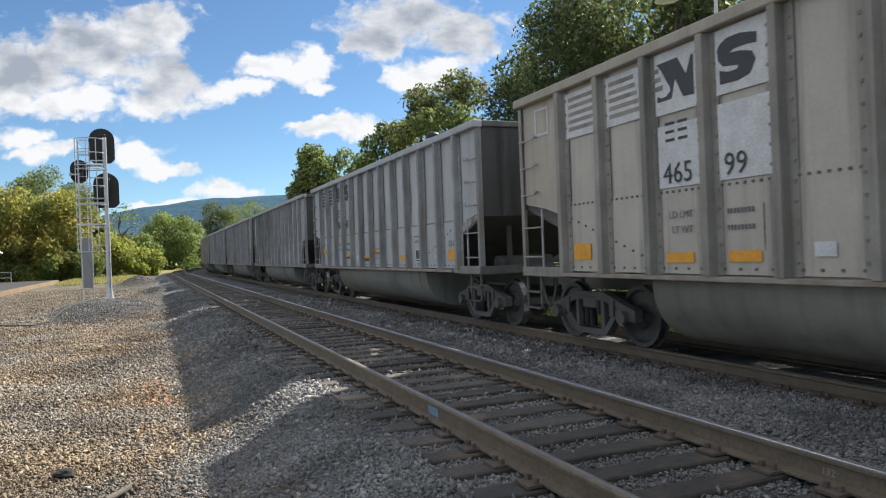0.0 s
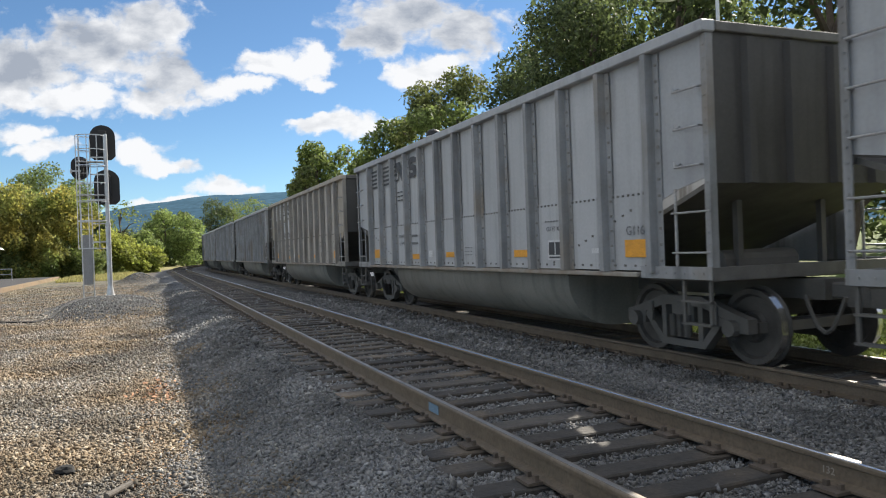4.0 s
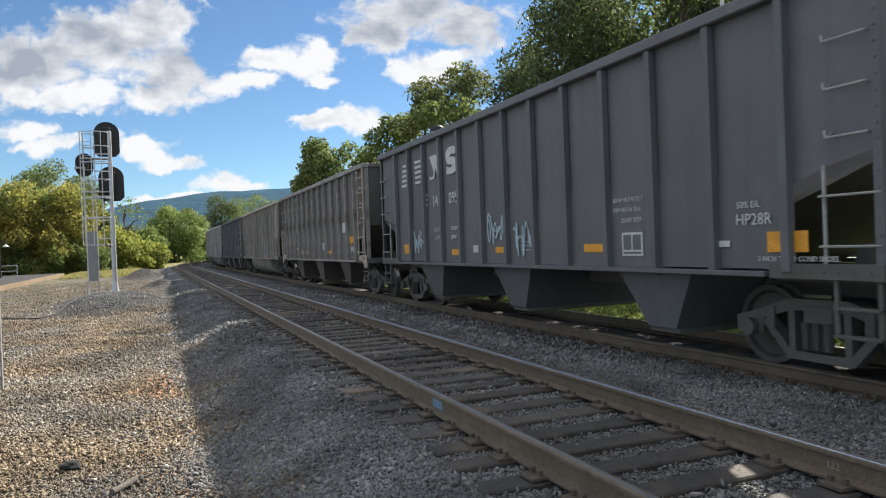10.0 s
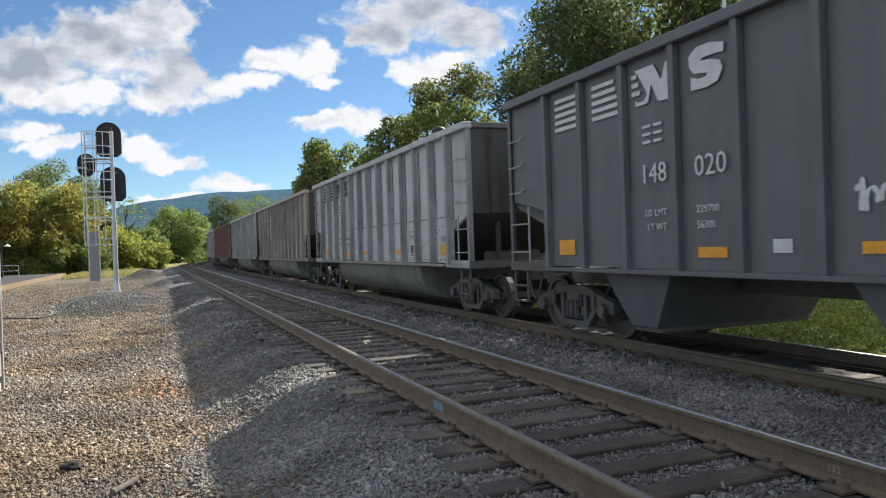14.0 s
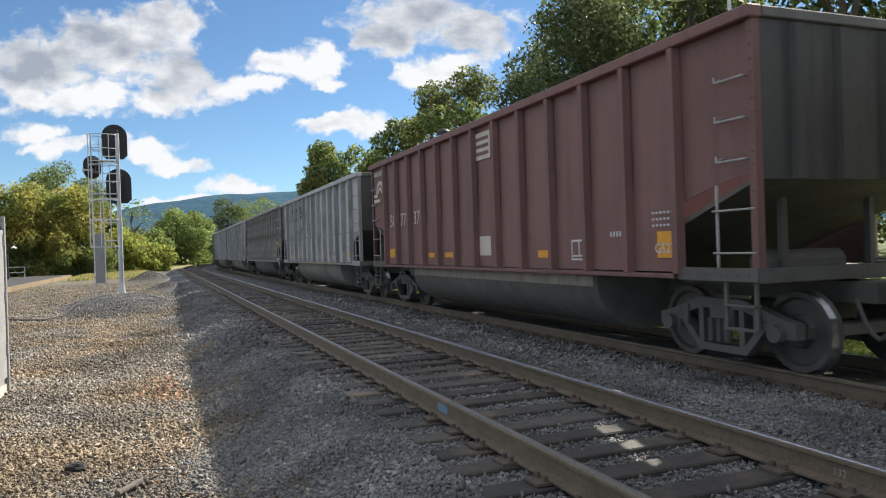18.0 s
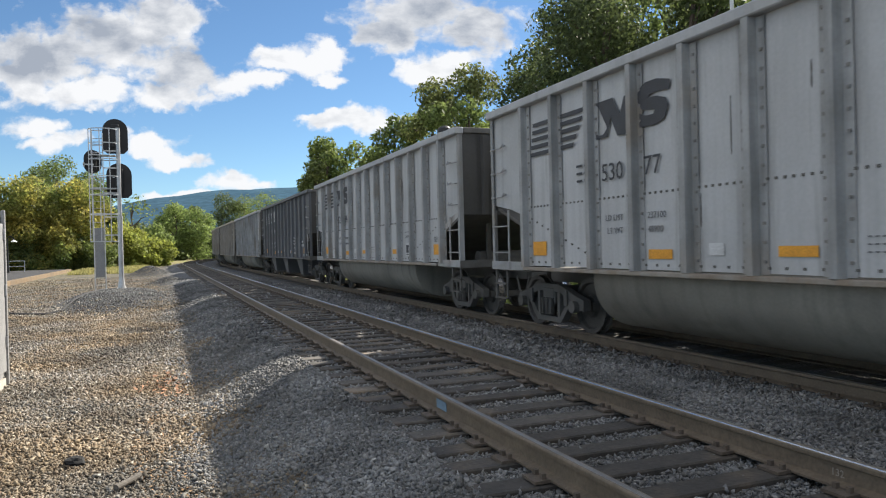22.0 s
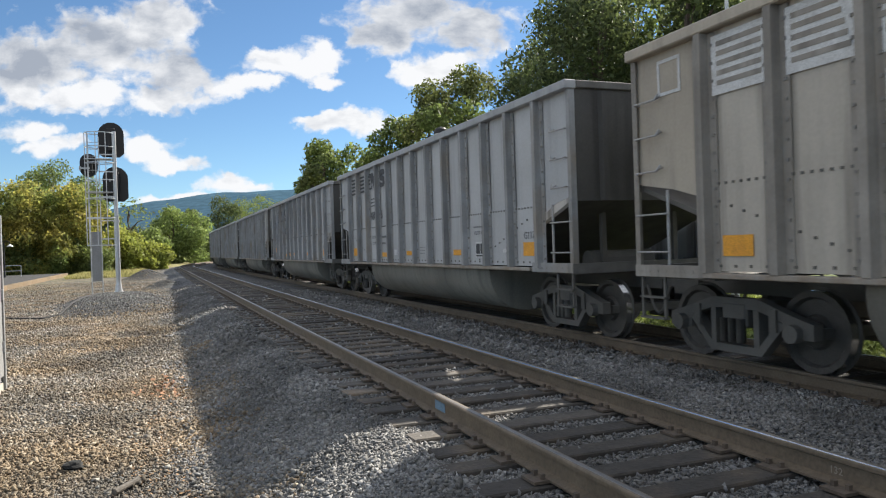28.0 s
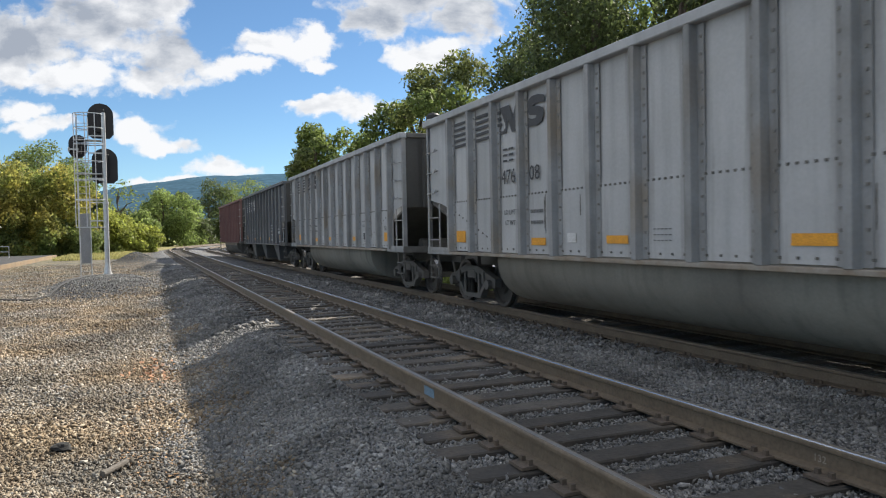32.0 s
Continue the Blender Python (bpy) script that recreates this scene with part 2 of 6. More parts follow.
IRON = surface("galvanised_grab_iron", (0.42, 0.42, 0.42), (0.30, 0.29, 0.28), 0.5, 0.4, 8)
ORANGE = surface("amber_reflective_sheeting", (0.80, 0.36, 0.02), (0.62, 0.27, 0.02), 0.45, 0, 6)
WHITE = surface("stencil_white_paint", (0.62, 0.63, 0.63), (0.50, 0.50, 0.49), 0.6, 0, 5)
INK = surface("stencil_black_paint", (0.045, 0.048, 0.055), (0.035, 0.036, 0.04), 0.6, 0, 5)
FADED = surface("faded_black_stencil", (0.17, 0.172, 0.175), (0.13, 0.132, 0.135), 0.65, 0, 5)
CREAM = surface("stencil_cream_paint", (0.62, 0.56, 0.47), (0.5, 0.45, 0.38), 0.6, 0, 5)
GRAFFITI = surface("pale_blue_spray_paint", (0.42, 0.52, 0.56), (0.3, 0.4, 0.45), 0.55, 0, 5)
RAIL = surface("rusty_rail_steel", (0.19, 0.15, 0.107), (0.13, 0.103, 0.074), 0.65, 0.35, 5, 0.002, 40)
STEEL_MARK = surface("raised_rolling_mark", (0.36, 0.32, 0.27), (0.28, 0.24, 0.20), 0.6, 0.2, 5)
RAILTOP = surface("polished_railhead", (0.88, 0.87, 0.85), (0.80, 0.79, 0.77), 0.22, 1.0, 3, 0.0, 80)
RAILWORN = surface("dull_worn_railhead", (0.36, 0.33, 0.29), (0.27, 0.24, 0.205), 0.38, 0.7, 3, 0.0, 80)
TIE = surface("creosoted_timber", (0.095, 0.083, 0.07), (0.055, 0.05, 0.044), 0.85, 0, 5, 0.01, 30, island=-0.45, third=(0.155, 0.122, 0.088))
PLATE_RUST = surface("dirty_rusted_plate", (0.13, 0.10, 0.075), (0.08, 0.065, 0.05), 0.8, 0.1, 8, 0.002, 40)


def broken_stone(name, tones, warm=None):
    """Crushed stone: each piece takes one of the tones, with a little grain."""
    mat = surface(name, (0.5, 0.5, 0.5), (0.42, 0.42, 0.42), 0.85, 0, 14, 0.003, 70)
    nt = mat.node_tree
    N, L = nt.nodes.new, nt.links.new
    bsdf = nt.nodes["Principled BSDF"]
    ramp, mix = N("ShaderNodeValToRGB"), N("ShaderNodeMix")
    ramp.color_ramp.interpolation = "LINEAR"
    while len(ramp.color_ramp.elements) < len(tones):
        ramp.color_ramp.elements.new(0.5)
    for k, (e, c) in enumerate(zip(ramp.color_ramp.elements, tones)):
        e.position, e.color = k / (len(tones) - 1), (*c, 1)
    L(N("ShaderNodeNewGeometry").outputs["Random Per Island"], ramp.inputs[0])
    mix.data_type, mix.blend_type = "RGBA", "MULTIPLY"
    mix.inputs[0].default_value = 1.0
    dbl = N("ShaderNodeMix")
    dbl.data_type, dbl.blend_type = "RGBA", "ADD"
    dbl.inputs[0].default_value = 1.0
    grain = bsdf.inputs["Base Color"].links[0].from_socket
    L(grain, dbl.inputs[6])
    L(grain, dbl.inputs[7])
    L(ramp.outputs[0], mix.inputs[6])
    L(dbl.outputs[2], mix.inputs[7])
    # damp and dusty patches a stride across
    damp, far, wet = N("ShaderNodeTexNoise"), N("ShaderNodeMapRange"), N("ShaderNodeVectorMath")
    damp.inputs["Scale"].default_value, damp.inputs["Detail"].default_value = 0.8, 5
    L(N("ShaderNodeTexCoord").outputs["Object"], damp.inputs["Vector"])
    far.inputs[1].default_value, far.inputs[2].default_value, far.inputs[3].default_value, far.inputs[4].default_value = 0.36, 0.64, 0.68, 1.3
    L(damp.outputs[0], far.inputs[0])
    wet.operation = "SCALE"
    L(mix.outputs[2], wet.inputs[0])
    L(far.outputs[0], wet.inputs["Scale"])
    done = wet.outputs[0]
    if warm:
        # reaches of warmer, browner stone a few strides across
        drift, rise, tint = N("ShaderNodeTexNoise"), N("ShaderNodeMapRange"), N("ShaderNodeMix")
        drift.inputs["Scale"].default_value, drift.inputs["Detail"].default_value = 0.45, 4
        L(N("ShaderNodeTexCoord").outputs["Object"], drift.inputs["Vector"])
        rise.inputs[1].default_value, rise.inputs[2].default_value = 0.42, 0.60
        L(drift.outputs[0], rise.inputs[0])
        tint.data_type, tint.blend_type = "RGBA", "MULTIPLY"
        L(rise.outputs[0], tint.inputs[0])
        L(done, tint.inputs[6])
        tint.inputs[7].default_value = (*warm, 1)
        done = tint.outputs[2]
    L(done, bsdf.inputs["Base Color"])
    bsdf.inputs["Specular IOR Level"].default_value = 0.3
    return mat


STONE = broken_stone("crushed_limestone", ((0.118, 0.118, 0.117), (0.182, 0.182, 0.182), (0.255, 0.254, 0.248), (0.164, 0.158, 0.146), (0.214, 0.215, 0.217), (0.338, 0.333, 0.319), (0.137, 0.133, 0.124), (0.233, 0.228, 0.214)))
DARK_STONE = broken_stone("dark_grey_gravel", ((0.058, 0.061, 0.064), (0.095, 0.098, 0.10), (0.135, 0.138, 0.138), (0.075, 0.077, 0.078), (0.20, 0.20, 0.195), (0.108, 0.111, 0.114)))
GRAVEL = broken_stone("brown_pit_gravel", ((0.102, 0.085, 0.066), (0.225, 0.197, 0.157), (0.169, 0.143, 0.113), (0.297, 0.27, 0.219), (0.123, 0.106, 0.086), (0.227, 0.22, 0.203), (0.195, 0.16, 0.123), (0.412, 0.404, 0.369), (0.144, 0.122, 0.098), (0.232, 0.197, 0.161)), (1.16, 1.0, 0.80))
GALV = surface("galvanised_steel", (0.56, 0.57, 0.58), (0.44, 0.45, 0.46), 0.42, 0.55, 3, 0.001, 60)
SIGNAL_BLACK = surface("matt_black_enamel", (0.018, 0.018, 0.02), (0.012, 0.012, 0.013), 0.6, 0, 3)
CONCRETE = surface("pale_concrete", (0.50, 0.47, 0.41), (0.40, 0.37, 0.32), 0.85, 0, 2, 0.004, 40)
KERB_PAINT = surface("worn_yellow_edge_paint", (0.20, 0.135, 0.07), (0.155, 0.115, 0.075), 0.85, 0, 2, 0.003, 40, island=-0.12)
PATCH = surface("blue_grey_touch_up_paint", (0.44, 0.47, 0.52), (0.38, 0.40, 0.45), 0.6, 0, 1.0, 0.0, 25, streak=0.15, grit=0.05)
DUST = surface("brown_coal_dust", (0.39, 0.37, 0.33), (0.31, 0.29, 0.25), 0.9, 0, 4, 0.0, 12, grit=0.15)
ASPHALT = surface("old_asphalt", (0.075, 0.075, 0.078), (0.055, 0.055, 0.056), 0.9, 0, 2, 0.006, 60)
GUARD = surface("dull_zinc_sheet", (0.30, 0.30, 0.30), (0.24, 0.24, 0.24), 0.6, 0.2, 3, 0.0, 40)
BARK = surface("tree_bark", (0.10, 0.075, 0.055), (0.06, 0.045, 0.035), 0.95, 0, 4, 0.02, 20)
GHOST = surface("worn_ghost_paint", (0.33, 0.285, 0.235), (0.17, 0.145, 0.125), 0.75, 0, 2.2, 0.0, 25, streak=0.4, grit=0.08)
RUSTY_CAST = surface("rusty_cream_casting", (0.52, 0.47, 0.40), (0.32, 0.22, 0.15), 0.75, 0, 5, 0.0, 40)
BLUE = surface("blue_marking_paint", (0.17, 0.28, 0.38), (0.13, 0.19, 0.25), 0.7, 0, 20)
DRY = surface("dry_fallen_leaves", (0.42, 0.23, 0.13), (0.30, 0.15, 0.08), 0.85, 0, 8, island=0.4)
LITTER = surface("rust_brown_leaf_litter", (0.30, 0.19, 0.10), (0.20, 0.12, 0.065), 0.9, 0, 8, island=0.5)
LAMP_WHITE = surface("white_lamp_enamel", (0.80, 0.80, 0.78), (0.72, 0.72, 0.70), 0.4, 0, 3)
LINE_BLACK = surface("black_rubber", (0.02, 0.02, 0.02), (0.03, 0.03, 0.03), 0.8, 0, 5)


ASPHALT.node_tree.nodes["Principled BSDF"].inputs["Specular IOR Level"].default_value = 0.15


def foliage(name, a, b, translucent=0.5, spread=0.5):
    mat = surface(name, a, b, 0.65, 0, 0.25, 0, 3.0, island=0.45, spread=spread)
    nt = mat.node_tree
    bsdf, out = nt.nodes["Principled BSDF"], nt.nodes["Material Output"]
    tr, mix = nt.nodes.new("ShaderNodeBsdfTranslucent"), nt.nodes.new("ShaderNodeMixShader")
    nt.links.new(bsdf.inputs["Base Color"].links[0].from_socket, tr.inputs[0])
    mix.inputs[0].default_value = translucent
    nt.links.new(bsdf.outputs[0], mix.inputs[1])
    nt.links.new(tr.outputs[0], mix.inputs[2])
    nt.links.new(mix.outputs[0], out.inputs[0])
    return mat


LEAF_DARK = foliage("dark_green_leaves", (0.105, 0.13, 0.045), (0.06, 0.085, 0.034))
LEAF_MID = foliage("mid_green_leaves", (0.185, 0.225, 0.065), (0.125, 0.17, 0.055), 0.55)
LEAF_TURN = foliage("yellowing_leaves", (0.42, 0.36, 0.085), (0.15, 0.22, 0.066), 0.6, 0.26)
LEAF_BRIGHT = foliage("fresh_green_leaves", (0.23, 0.29, 0.085), (0.15, 0.21, 0.065), 0.6)
LEAF_LIME = foliage("lime_green_leaves", (0.36, 0.365, 0.075), (0.20, 0.26, 0.058), 0.6)
LEAF_OLIVE = foliage("olive_green_leaves", (0.18, 0.185, 0.06), (0.10, 0.135, 0.045), 0.5)
GRASS = foliage("verge_grass", (0.27, 0.31, 0.075), (0.21, 0.25, 0.065), 0.35)
STRAW = foliage("dry_straw_grass", (0.42, 0.38, 0.15), (0.28, 0.27, 0.10), 0.4)


# ---- mesh helpers ----
def box(bm, x0, x1, y0, y1, z0, z1, bevel=0.0):
    vs = [bm.verts.new(p) for p in ((x0, y0, z0), (x1, y0, z0), (x1, y1, z0), (x0, y1, z0), (x0, y0, z1), (x1, y0, z1), (x1, y1, z1), (x0, y1, z1))]
    fs = [bm.faces.new([vs[i] for i in q]) for q in ((0, 3, 2, 1), (4, 5, 6, 7), (0, 1, 5, 4), (1, 2, 6, 5), (2, 3, 7, 6), (3, 0, 4, 7))]
    if bevel:
        bmesh.ops.bevel(bm, geom=list({e for f in fs for e in f.edges}), offset=bevel, segments=1, affect="EDGES")
    return bm


def rod(bm, p, q, r, n=6, r2=None):
    """A round bar from p to q."""
    p, q = Vector(p), Vector(q)
    w = (q - p).normalized()
    a = w.orthogonal().normalized()
    b = w.cross(a)
    r2 = r if r2 is None else r2
    lo = [bm.verts.new(p + r * (a * math.cos(t) + b * math.sin(t))) for t in (2 * math.pi * k / n for k in range(n))]
    hi = [bm.verts.new(q + r2 * (a * math.cos(t) + b * math.sin(t))) for t in (2 * math.pi * k / n for k in range(n))]
    for k in range(n):
        bm.faces.new((lo[k], lo[(k + 1) % n], hi[(k + 1) % n], hi[k]))
    bm.faces.new(lo[::-1])
    bm.faces.new(hi)
    return bm


def prism(bm, pts, axis, a, b):
    """A plate: an outline in the plane across axis (0 x, 1 y, 2 z), from a to b along it."""
    def at(p, w):
        c = list(p)
        c.insert(axis, w)
        return bm.verts.new(c)
    lo, hi = [at(p, a) for p in pts], [at(p, b) for p in pts]
    n = len(pts)
    for k in range(n):
        bm.faces.new((lo[k], lo[(k + 1) % n], hi[(k + 1) % n], hi[k]))
    bm.faces.new(lo[::-1])
    bm.faces.new(hi)
    return bm


def tube(bm, pts, r, n=8):
    """A bent pipe through the points, in one piece."""
    pts = [Vector(p) for p in pts]
    rings = []
    for k, p in enumerate(pts):
        w = (pts[min(k + 1, len(pts) - 1)] - pts[max(k - 1, 0)]).normalized()
        a = w.cross(Vector((0, 1, 0))).normalized() if abs(w.y) < 0.9 else w.orthogonal().normalized()
        b = w.cross(a)
        rings.append([bm.verts.new(p + r * (a * math.cos(t) + b * math.sin(t))) for t in (2 * math.pi * q / n for q in range(n))])
    for r0, r1 in zip(rings, rings[1:]):
        for q in range(n):
            bm.faces.new((r0[q], r0[(q + 1) % n], r1[(q + 1) % n], r1[q]))
    bm.faces.new(rings[0][::-1])
    bm.faces.new(rings[-1])
    return bm


def mesh_of(bm, material, name="mesh", smooth=False):
    bmesh.ops.recalc_face_normals(bm, faces=bm.faces)
    me = bpy.data.meshes.new(name)
    bm.to_mesh(me)
    bm.free()
    for m in (material if isinstance(material, (list, tuple)) else [material]):
        me.materials.append(m)
    if smooth:
        me.shade_smooth()
    return me


def part(name, bm, material, parent=None, label="", smooth=False):
    """One mesh object; bm may be a bmesh or a mesh that alike pieces share."""
    me = mesh_of(bm, material, name, smooth) if isinstance(bm, bmesh.types.BMesh) else bm
    ob = new(name, me)
    ob.parent = parent
    return tagged(ob, label)


def thing(name, label, category, group="", kind="", at=None):
    ob = new(name)
    ob.empty_display_size = 0.2
    if at is not None:
        ob.matrix_world = at
    return tagged(ob, label, category, group, kind)


def heap(name, verts, faces, material):
    """A mesh from arrays of points and of equal-sided faces."""
    me = bpy.data.meshes.new(name)
    verts, faces = np.asarray(verts, np.float32), np.asarray(faces, np.int32)
    n, k = faces.shape
    me.vertices.add(len(verts))
    me.vertices.foreach_set("co", verts.ravel())
    me.loops.add(n * k)
    me.loops.foreach_set("vertex_index", faces.ravel())
    me.polygons.add(n)
    me.polygons.foreach_set("loop_start", np.arange(0, n * k, k, dtype=np.int32))
    me.update(calc_edges=True)
    me.materials.append(material)
    return me


LETTERS = {}


def cut_letters(text, height, material, depth=0.004):
    """Raised stencil lettering as a mesh, its foot at the origin, reading along x."""
    cu = bpy.data.curves.new("lettering", "FONT")
    cu.body, cu.size, cu.extrude, cu.resolution_u = text, height / 0.69, depth / 2, 2
    ob = bpy.data.objects.new("lettering", cu)
    scene.collection.objects.link(ob)
    me = bpy.data.meshes.new_from_object(ob.evaluated_get(bpy.context.evaluated_depsgraph_get()))
    bpy.data.objects.remove(ob)
    me.materials.clear()
    me.materials.append(material)
    LETTERS[text, height, material.name] = me


for ink, texts in ((INK, "465 99 486 43 525 89 512 21 467 06 477 76 473 00 513 51 499 34 483 46 514 40 530 77 524 79 472 48 488 6 509 83 27 476 08"), (WHITE, "145 095 80 156 148 020")):
    for text in texts.split():
        cut_letters(text, 0.24, ink)
for text, height, ink in (("132", 0.045, STEEL_MARK), ("50", 0.32, CREAM), ("77", 0.32, CREAM), ("37", 0.32, CREAM), ("10", 0.30, WHITE), ("310", 0.30, WHITE), ("G116", 0.12, FADED), ("G117R", 0.12, FADED), ("HP28R", 0.12, WHITE), ("237300", 0.085, FADED), ("48700", 0.085, FADED),
                           ("228000", 0.085, WHITE), ("58000", 0.085, WHITE), ("236900", 0.085, FADED), ("49100", 0.085, FADED), ("LD LMT", 0.085, FADED), ("LT WT", 0.085, FADED), ("LD LMT", 0.085, WHITE), ("LT WT", 0.085, WHITE)):
    cut_letters(text, height, ink)


for text, ink in (("EXW 10-7 H 12-7", WHITE), ("EW 10-7 H 12-6", WHITE), ("CU FT 3737", WHITE), ("CU FT 4023", FADED), ("229200", WHITE), ("56800", WHITE), ("229700", WHITE), ("56300", WHITE), ("237100", FADED), ("48900", FADED), ("50% E/L", WHITE)):
    cut_letters(text, 0.085 if text.isdigit() else 0.06 if text[-4:] in ("12-7", "12-6", "3737") else 0.07, ink)
cut_letters("2 INCH TREAD COND SHOES", 0.05, WHITE)
cut_letters("475", 0.24, WHITE)
cut_letters("156", 0.25, INK)
cut_letters("10", 0.25, INK)
cut_letters("G52X", 0.12, WHITE)


# ---- the line of the track ----
def along(s, mid):
    """Place and heading of a track's centre line at the run s: straight up to the bend, then a right-hand curve."""
    if s <= BEND_Y:
        return Vector((mid, s, 0)), 0.0
    r = BEND_X - mid
    a = (s - BEND_Y) / r
    return Vector((BEND_X - r * math.cos(a), BEND_Y + r * math.sin(a), 0)), a


# gravel mounds in the yard: place, half sizes, height
MOUNDS = ((-3.92, 32.0, 1.72, 5.4, 0.31), (-3.05, 60.5, 1.25, 2.2, 0.80), (-2.0, 44.0, 0.75, 2.2, 0.42))


HOLLOWS = ((-4.2, 26.0, 2.6, 2.2, -0.10), (-2.75, 19.6, 0.7, 0.8, -0.16), (-2.2, 22.4, 0.4, 0.9, -0.12), (-2.9, 18.2, 0.9, 0.7, 0.06))
SHOULDER_X, SHOULDER_Z = (-2.3, -1.95, -1.55, -1.2, -0.9, -0.55), (1.0, 0.96, 0.70, 0.33, 0.09, 0.0)


def ground_z(x, y):
    """Height of the bare ground."""
    rough = 0.02 * noise.noise((x * 0.5, y * 0.5, 0)) + 0.015 * noise.noise((x * 1.7, y * 1.7, 3))
    bend = max(0.0, y - BEND_Y)
    off = x - bend * bend / (2 * (BEND_X - NEAR_MID))      # distance across from the near track's left rail
    yard = -0.65 + 0.15 * min(1, max(0, (y - 14) / 16)) + 0.12 * min(1, max(0, (-6 - off) / 3)) * (y < 28)
    if off < -0.55:
        # the ballast shoulder falls away to the yard
        fall = np.interp(off + 0.12 * noise.noise((3, y * 0.5, 9)), SHOULDER_X, SHOULDER_Z)
        z = -0.205 + (yard + 0.205) * float(fall) + rough
    elif off < 7.6:
        z = -0.31 + rough
        bed = (-0.24 if -0.5 < off < 2.05 else -0.215) if off < 2.7 else (-0.215 - min(1, (off - 2.7) / 1.0) * 0.14)
        k = 1 if off < 6.6 else max(0, 7.6 - off)
        z += (bed - z) * k * k * (3 - 2 * k)
    else:
        z = -0.31 + rough
    if off > 7.6:
        z += min(2.5, max(0, off - 12) * 0.12)
    for mx, my, sx, sy, h in MOUNDS + HOLLOWS:
        q = ((x - mx) / sx) ** 2 + ((y - my) / sy) ** 2
        if q < 9:
            z += h * math.exp(-q ** (3 if 0.3 < h < 0.4 else 2 if h < 0.4 else 1))
    return z


# ---- ground ----
def spaced(*stretches):
    out = []
    for a, b, n in stretches:
        out += [a + (b - a) * k / n for k in range(n)]
    return out + [stretches[-1][1]]


def earth_material():
    """Gravel beside the track, grey ballast round it, grass and earth beyond: one sheet, told apart by where it lies."""
    mat = surface("gravelly_ground", (0.155, 0.137, 0.113), (0.11, 0.098, 0.082), 0.95, 0, 1.4, 0.012, 22, third=(0.13, 0.13, 0.13))
    nt = mat.node_tree
    N, L = nt.nodes.new, nt.links.new
    bsdf = nt.nodes["Principled BSDF"]
    base = bsdf.inputs["Base Color"].links[0].from_socket
    pos = N("ShaderNodeTexCoord").outputs["Object"]
    sep = N("ShaderNodeSeparateXYZ")
    L(pos, sep.inputs[0])
    wob = N("ShaderNodeTexNoise")
    wob.inputs["Scale"].default_value, wob.inputs["Detail"].default_value = 0.9, 5
    L(pos, wob.inputs["Vector"])
    cell = N("ShaderNodeTexVoronoi")
    cell.inputs["Scale"].default_value = 20
    tone = N("ShaderNodeSeparateColor")
    L(cell.outputs["Color"], tone.inputs[0])
    L(pos, cell.inputs["Vector"])

    def mth(op, a, b, clamp=False):
        n = N("ShaderNodeMath")
        n.operation, n.use_clamp = op, clamp
        for i, v in enumerate((a, b)):
            if isinstance(v, (int, float)):
                n.inputs[i].default_value = v
            else:
                L(v, n.inputs[i])
        return n.outputs[0]

    def blend(fac, a, b):
        n = N("ShaderNodeMix")
        n.data_type = "RGBA"
        L(fac, n.inputs[0])
        for i, v in ((6, a), (7, b)):
            if isinstance(v, tuple):
                n.inputs[i].default_value = (*v, 1)
            else:
                L(v, n.inputs[i])
        return n.outputs[2]

    def rng(src, lo, hi, a=0.0, b=1.0):
        r = N("ShaderNodeMapRange")
        for i, v in enumerate((lo, hi, a, b)):
            r.inputs[i + 1].default_value = v
        L(src, r.inputs[0])
        return r.outputs[0]

    # how far across from the near track, round the bend as well
    bend = mth("MAXIMUM", mth("SUBTRACT", sep.outputs[1], BEND_Y), 0.0)
    off = mth("SUBTRACT", sep.outputs[0], mth("MULTIPLY", mth("MULTIPLY", bend, bend), 1 / (2 * (BEND_X - NEAR_MID))))
    off = mth("ADD", off, mth("MULTIPLY", mth("SUBTRACT", wob.outputs[0], 0.5), 1.1))
    # crushed stone too fine to lay piece by piece: a tone for each stone, dark gaps between
    # darkening towards stone edges paints in the shade of the gaps
    speck = mth("MULTIPLY", rng(tone.outputs[0], 0.0, 1.0, 0.55, 1.75), rng(cell.outputs["Distance"], 0.15, 0.65, 1.1, 0.45))
    speckled = N("ShaderNodeVectorMath")
    speckled.operation = "SCALE"
    L(base, speckled.inputs[0])
    L(speck, speckled.inputs["Scale"])
    base = speckled.outputs[0]
    lift = N("ShaderNodeBump")
    lift.inputs["Strength"].default_value, lift.inputs["Distance"].default_value = 0.8, 0.03
    lift.invert = True
    L(cell.outputs["Distance"], lift.inputs["Height"])
    L(lift.outputs[0], bsdf.inputs["Normal"])
    # ballast and mounds get the same painted gap shade
    stones = blend(rng(cell.outputs["Distance"], 0.0, 0.5), (0.27, 0.27, 0.27), (0.11, 0.11, 0.11))
    mound = None
    for mx, my, sx, sy, _ in MOUNDS:
        dx, dy = mth("MULTIPLY", mth("SUBTRACT", sep.outputs[0], mx), 1 / sx), mth("MULTIPLY", mth("SUBTRACT", sep.outputs[1], my), 1 / sy)
        near = mth("ADD", mth("MULTIPLY", dx, dx), mth("MULTIPLY", dy, dy))
        mound = near if mound is None else mth("MINIMUM", mound, near)
    base = blend(rng(mound, 2.2, 1.2), base, blend(rng(cell.outputs["Distance"], 0.0, 0.5), (0.12, 0.12, 0.118), (0.06, 0.06, 0.059)))
    col = blend(mth("MULTIPLY", rng(off, -2.2, -1.5), rng(off, 7.05, 6.65)), base, stones)
    grass = N("ShaderNodeTexNoise")
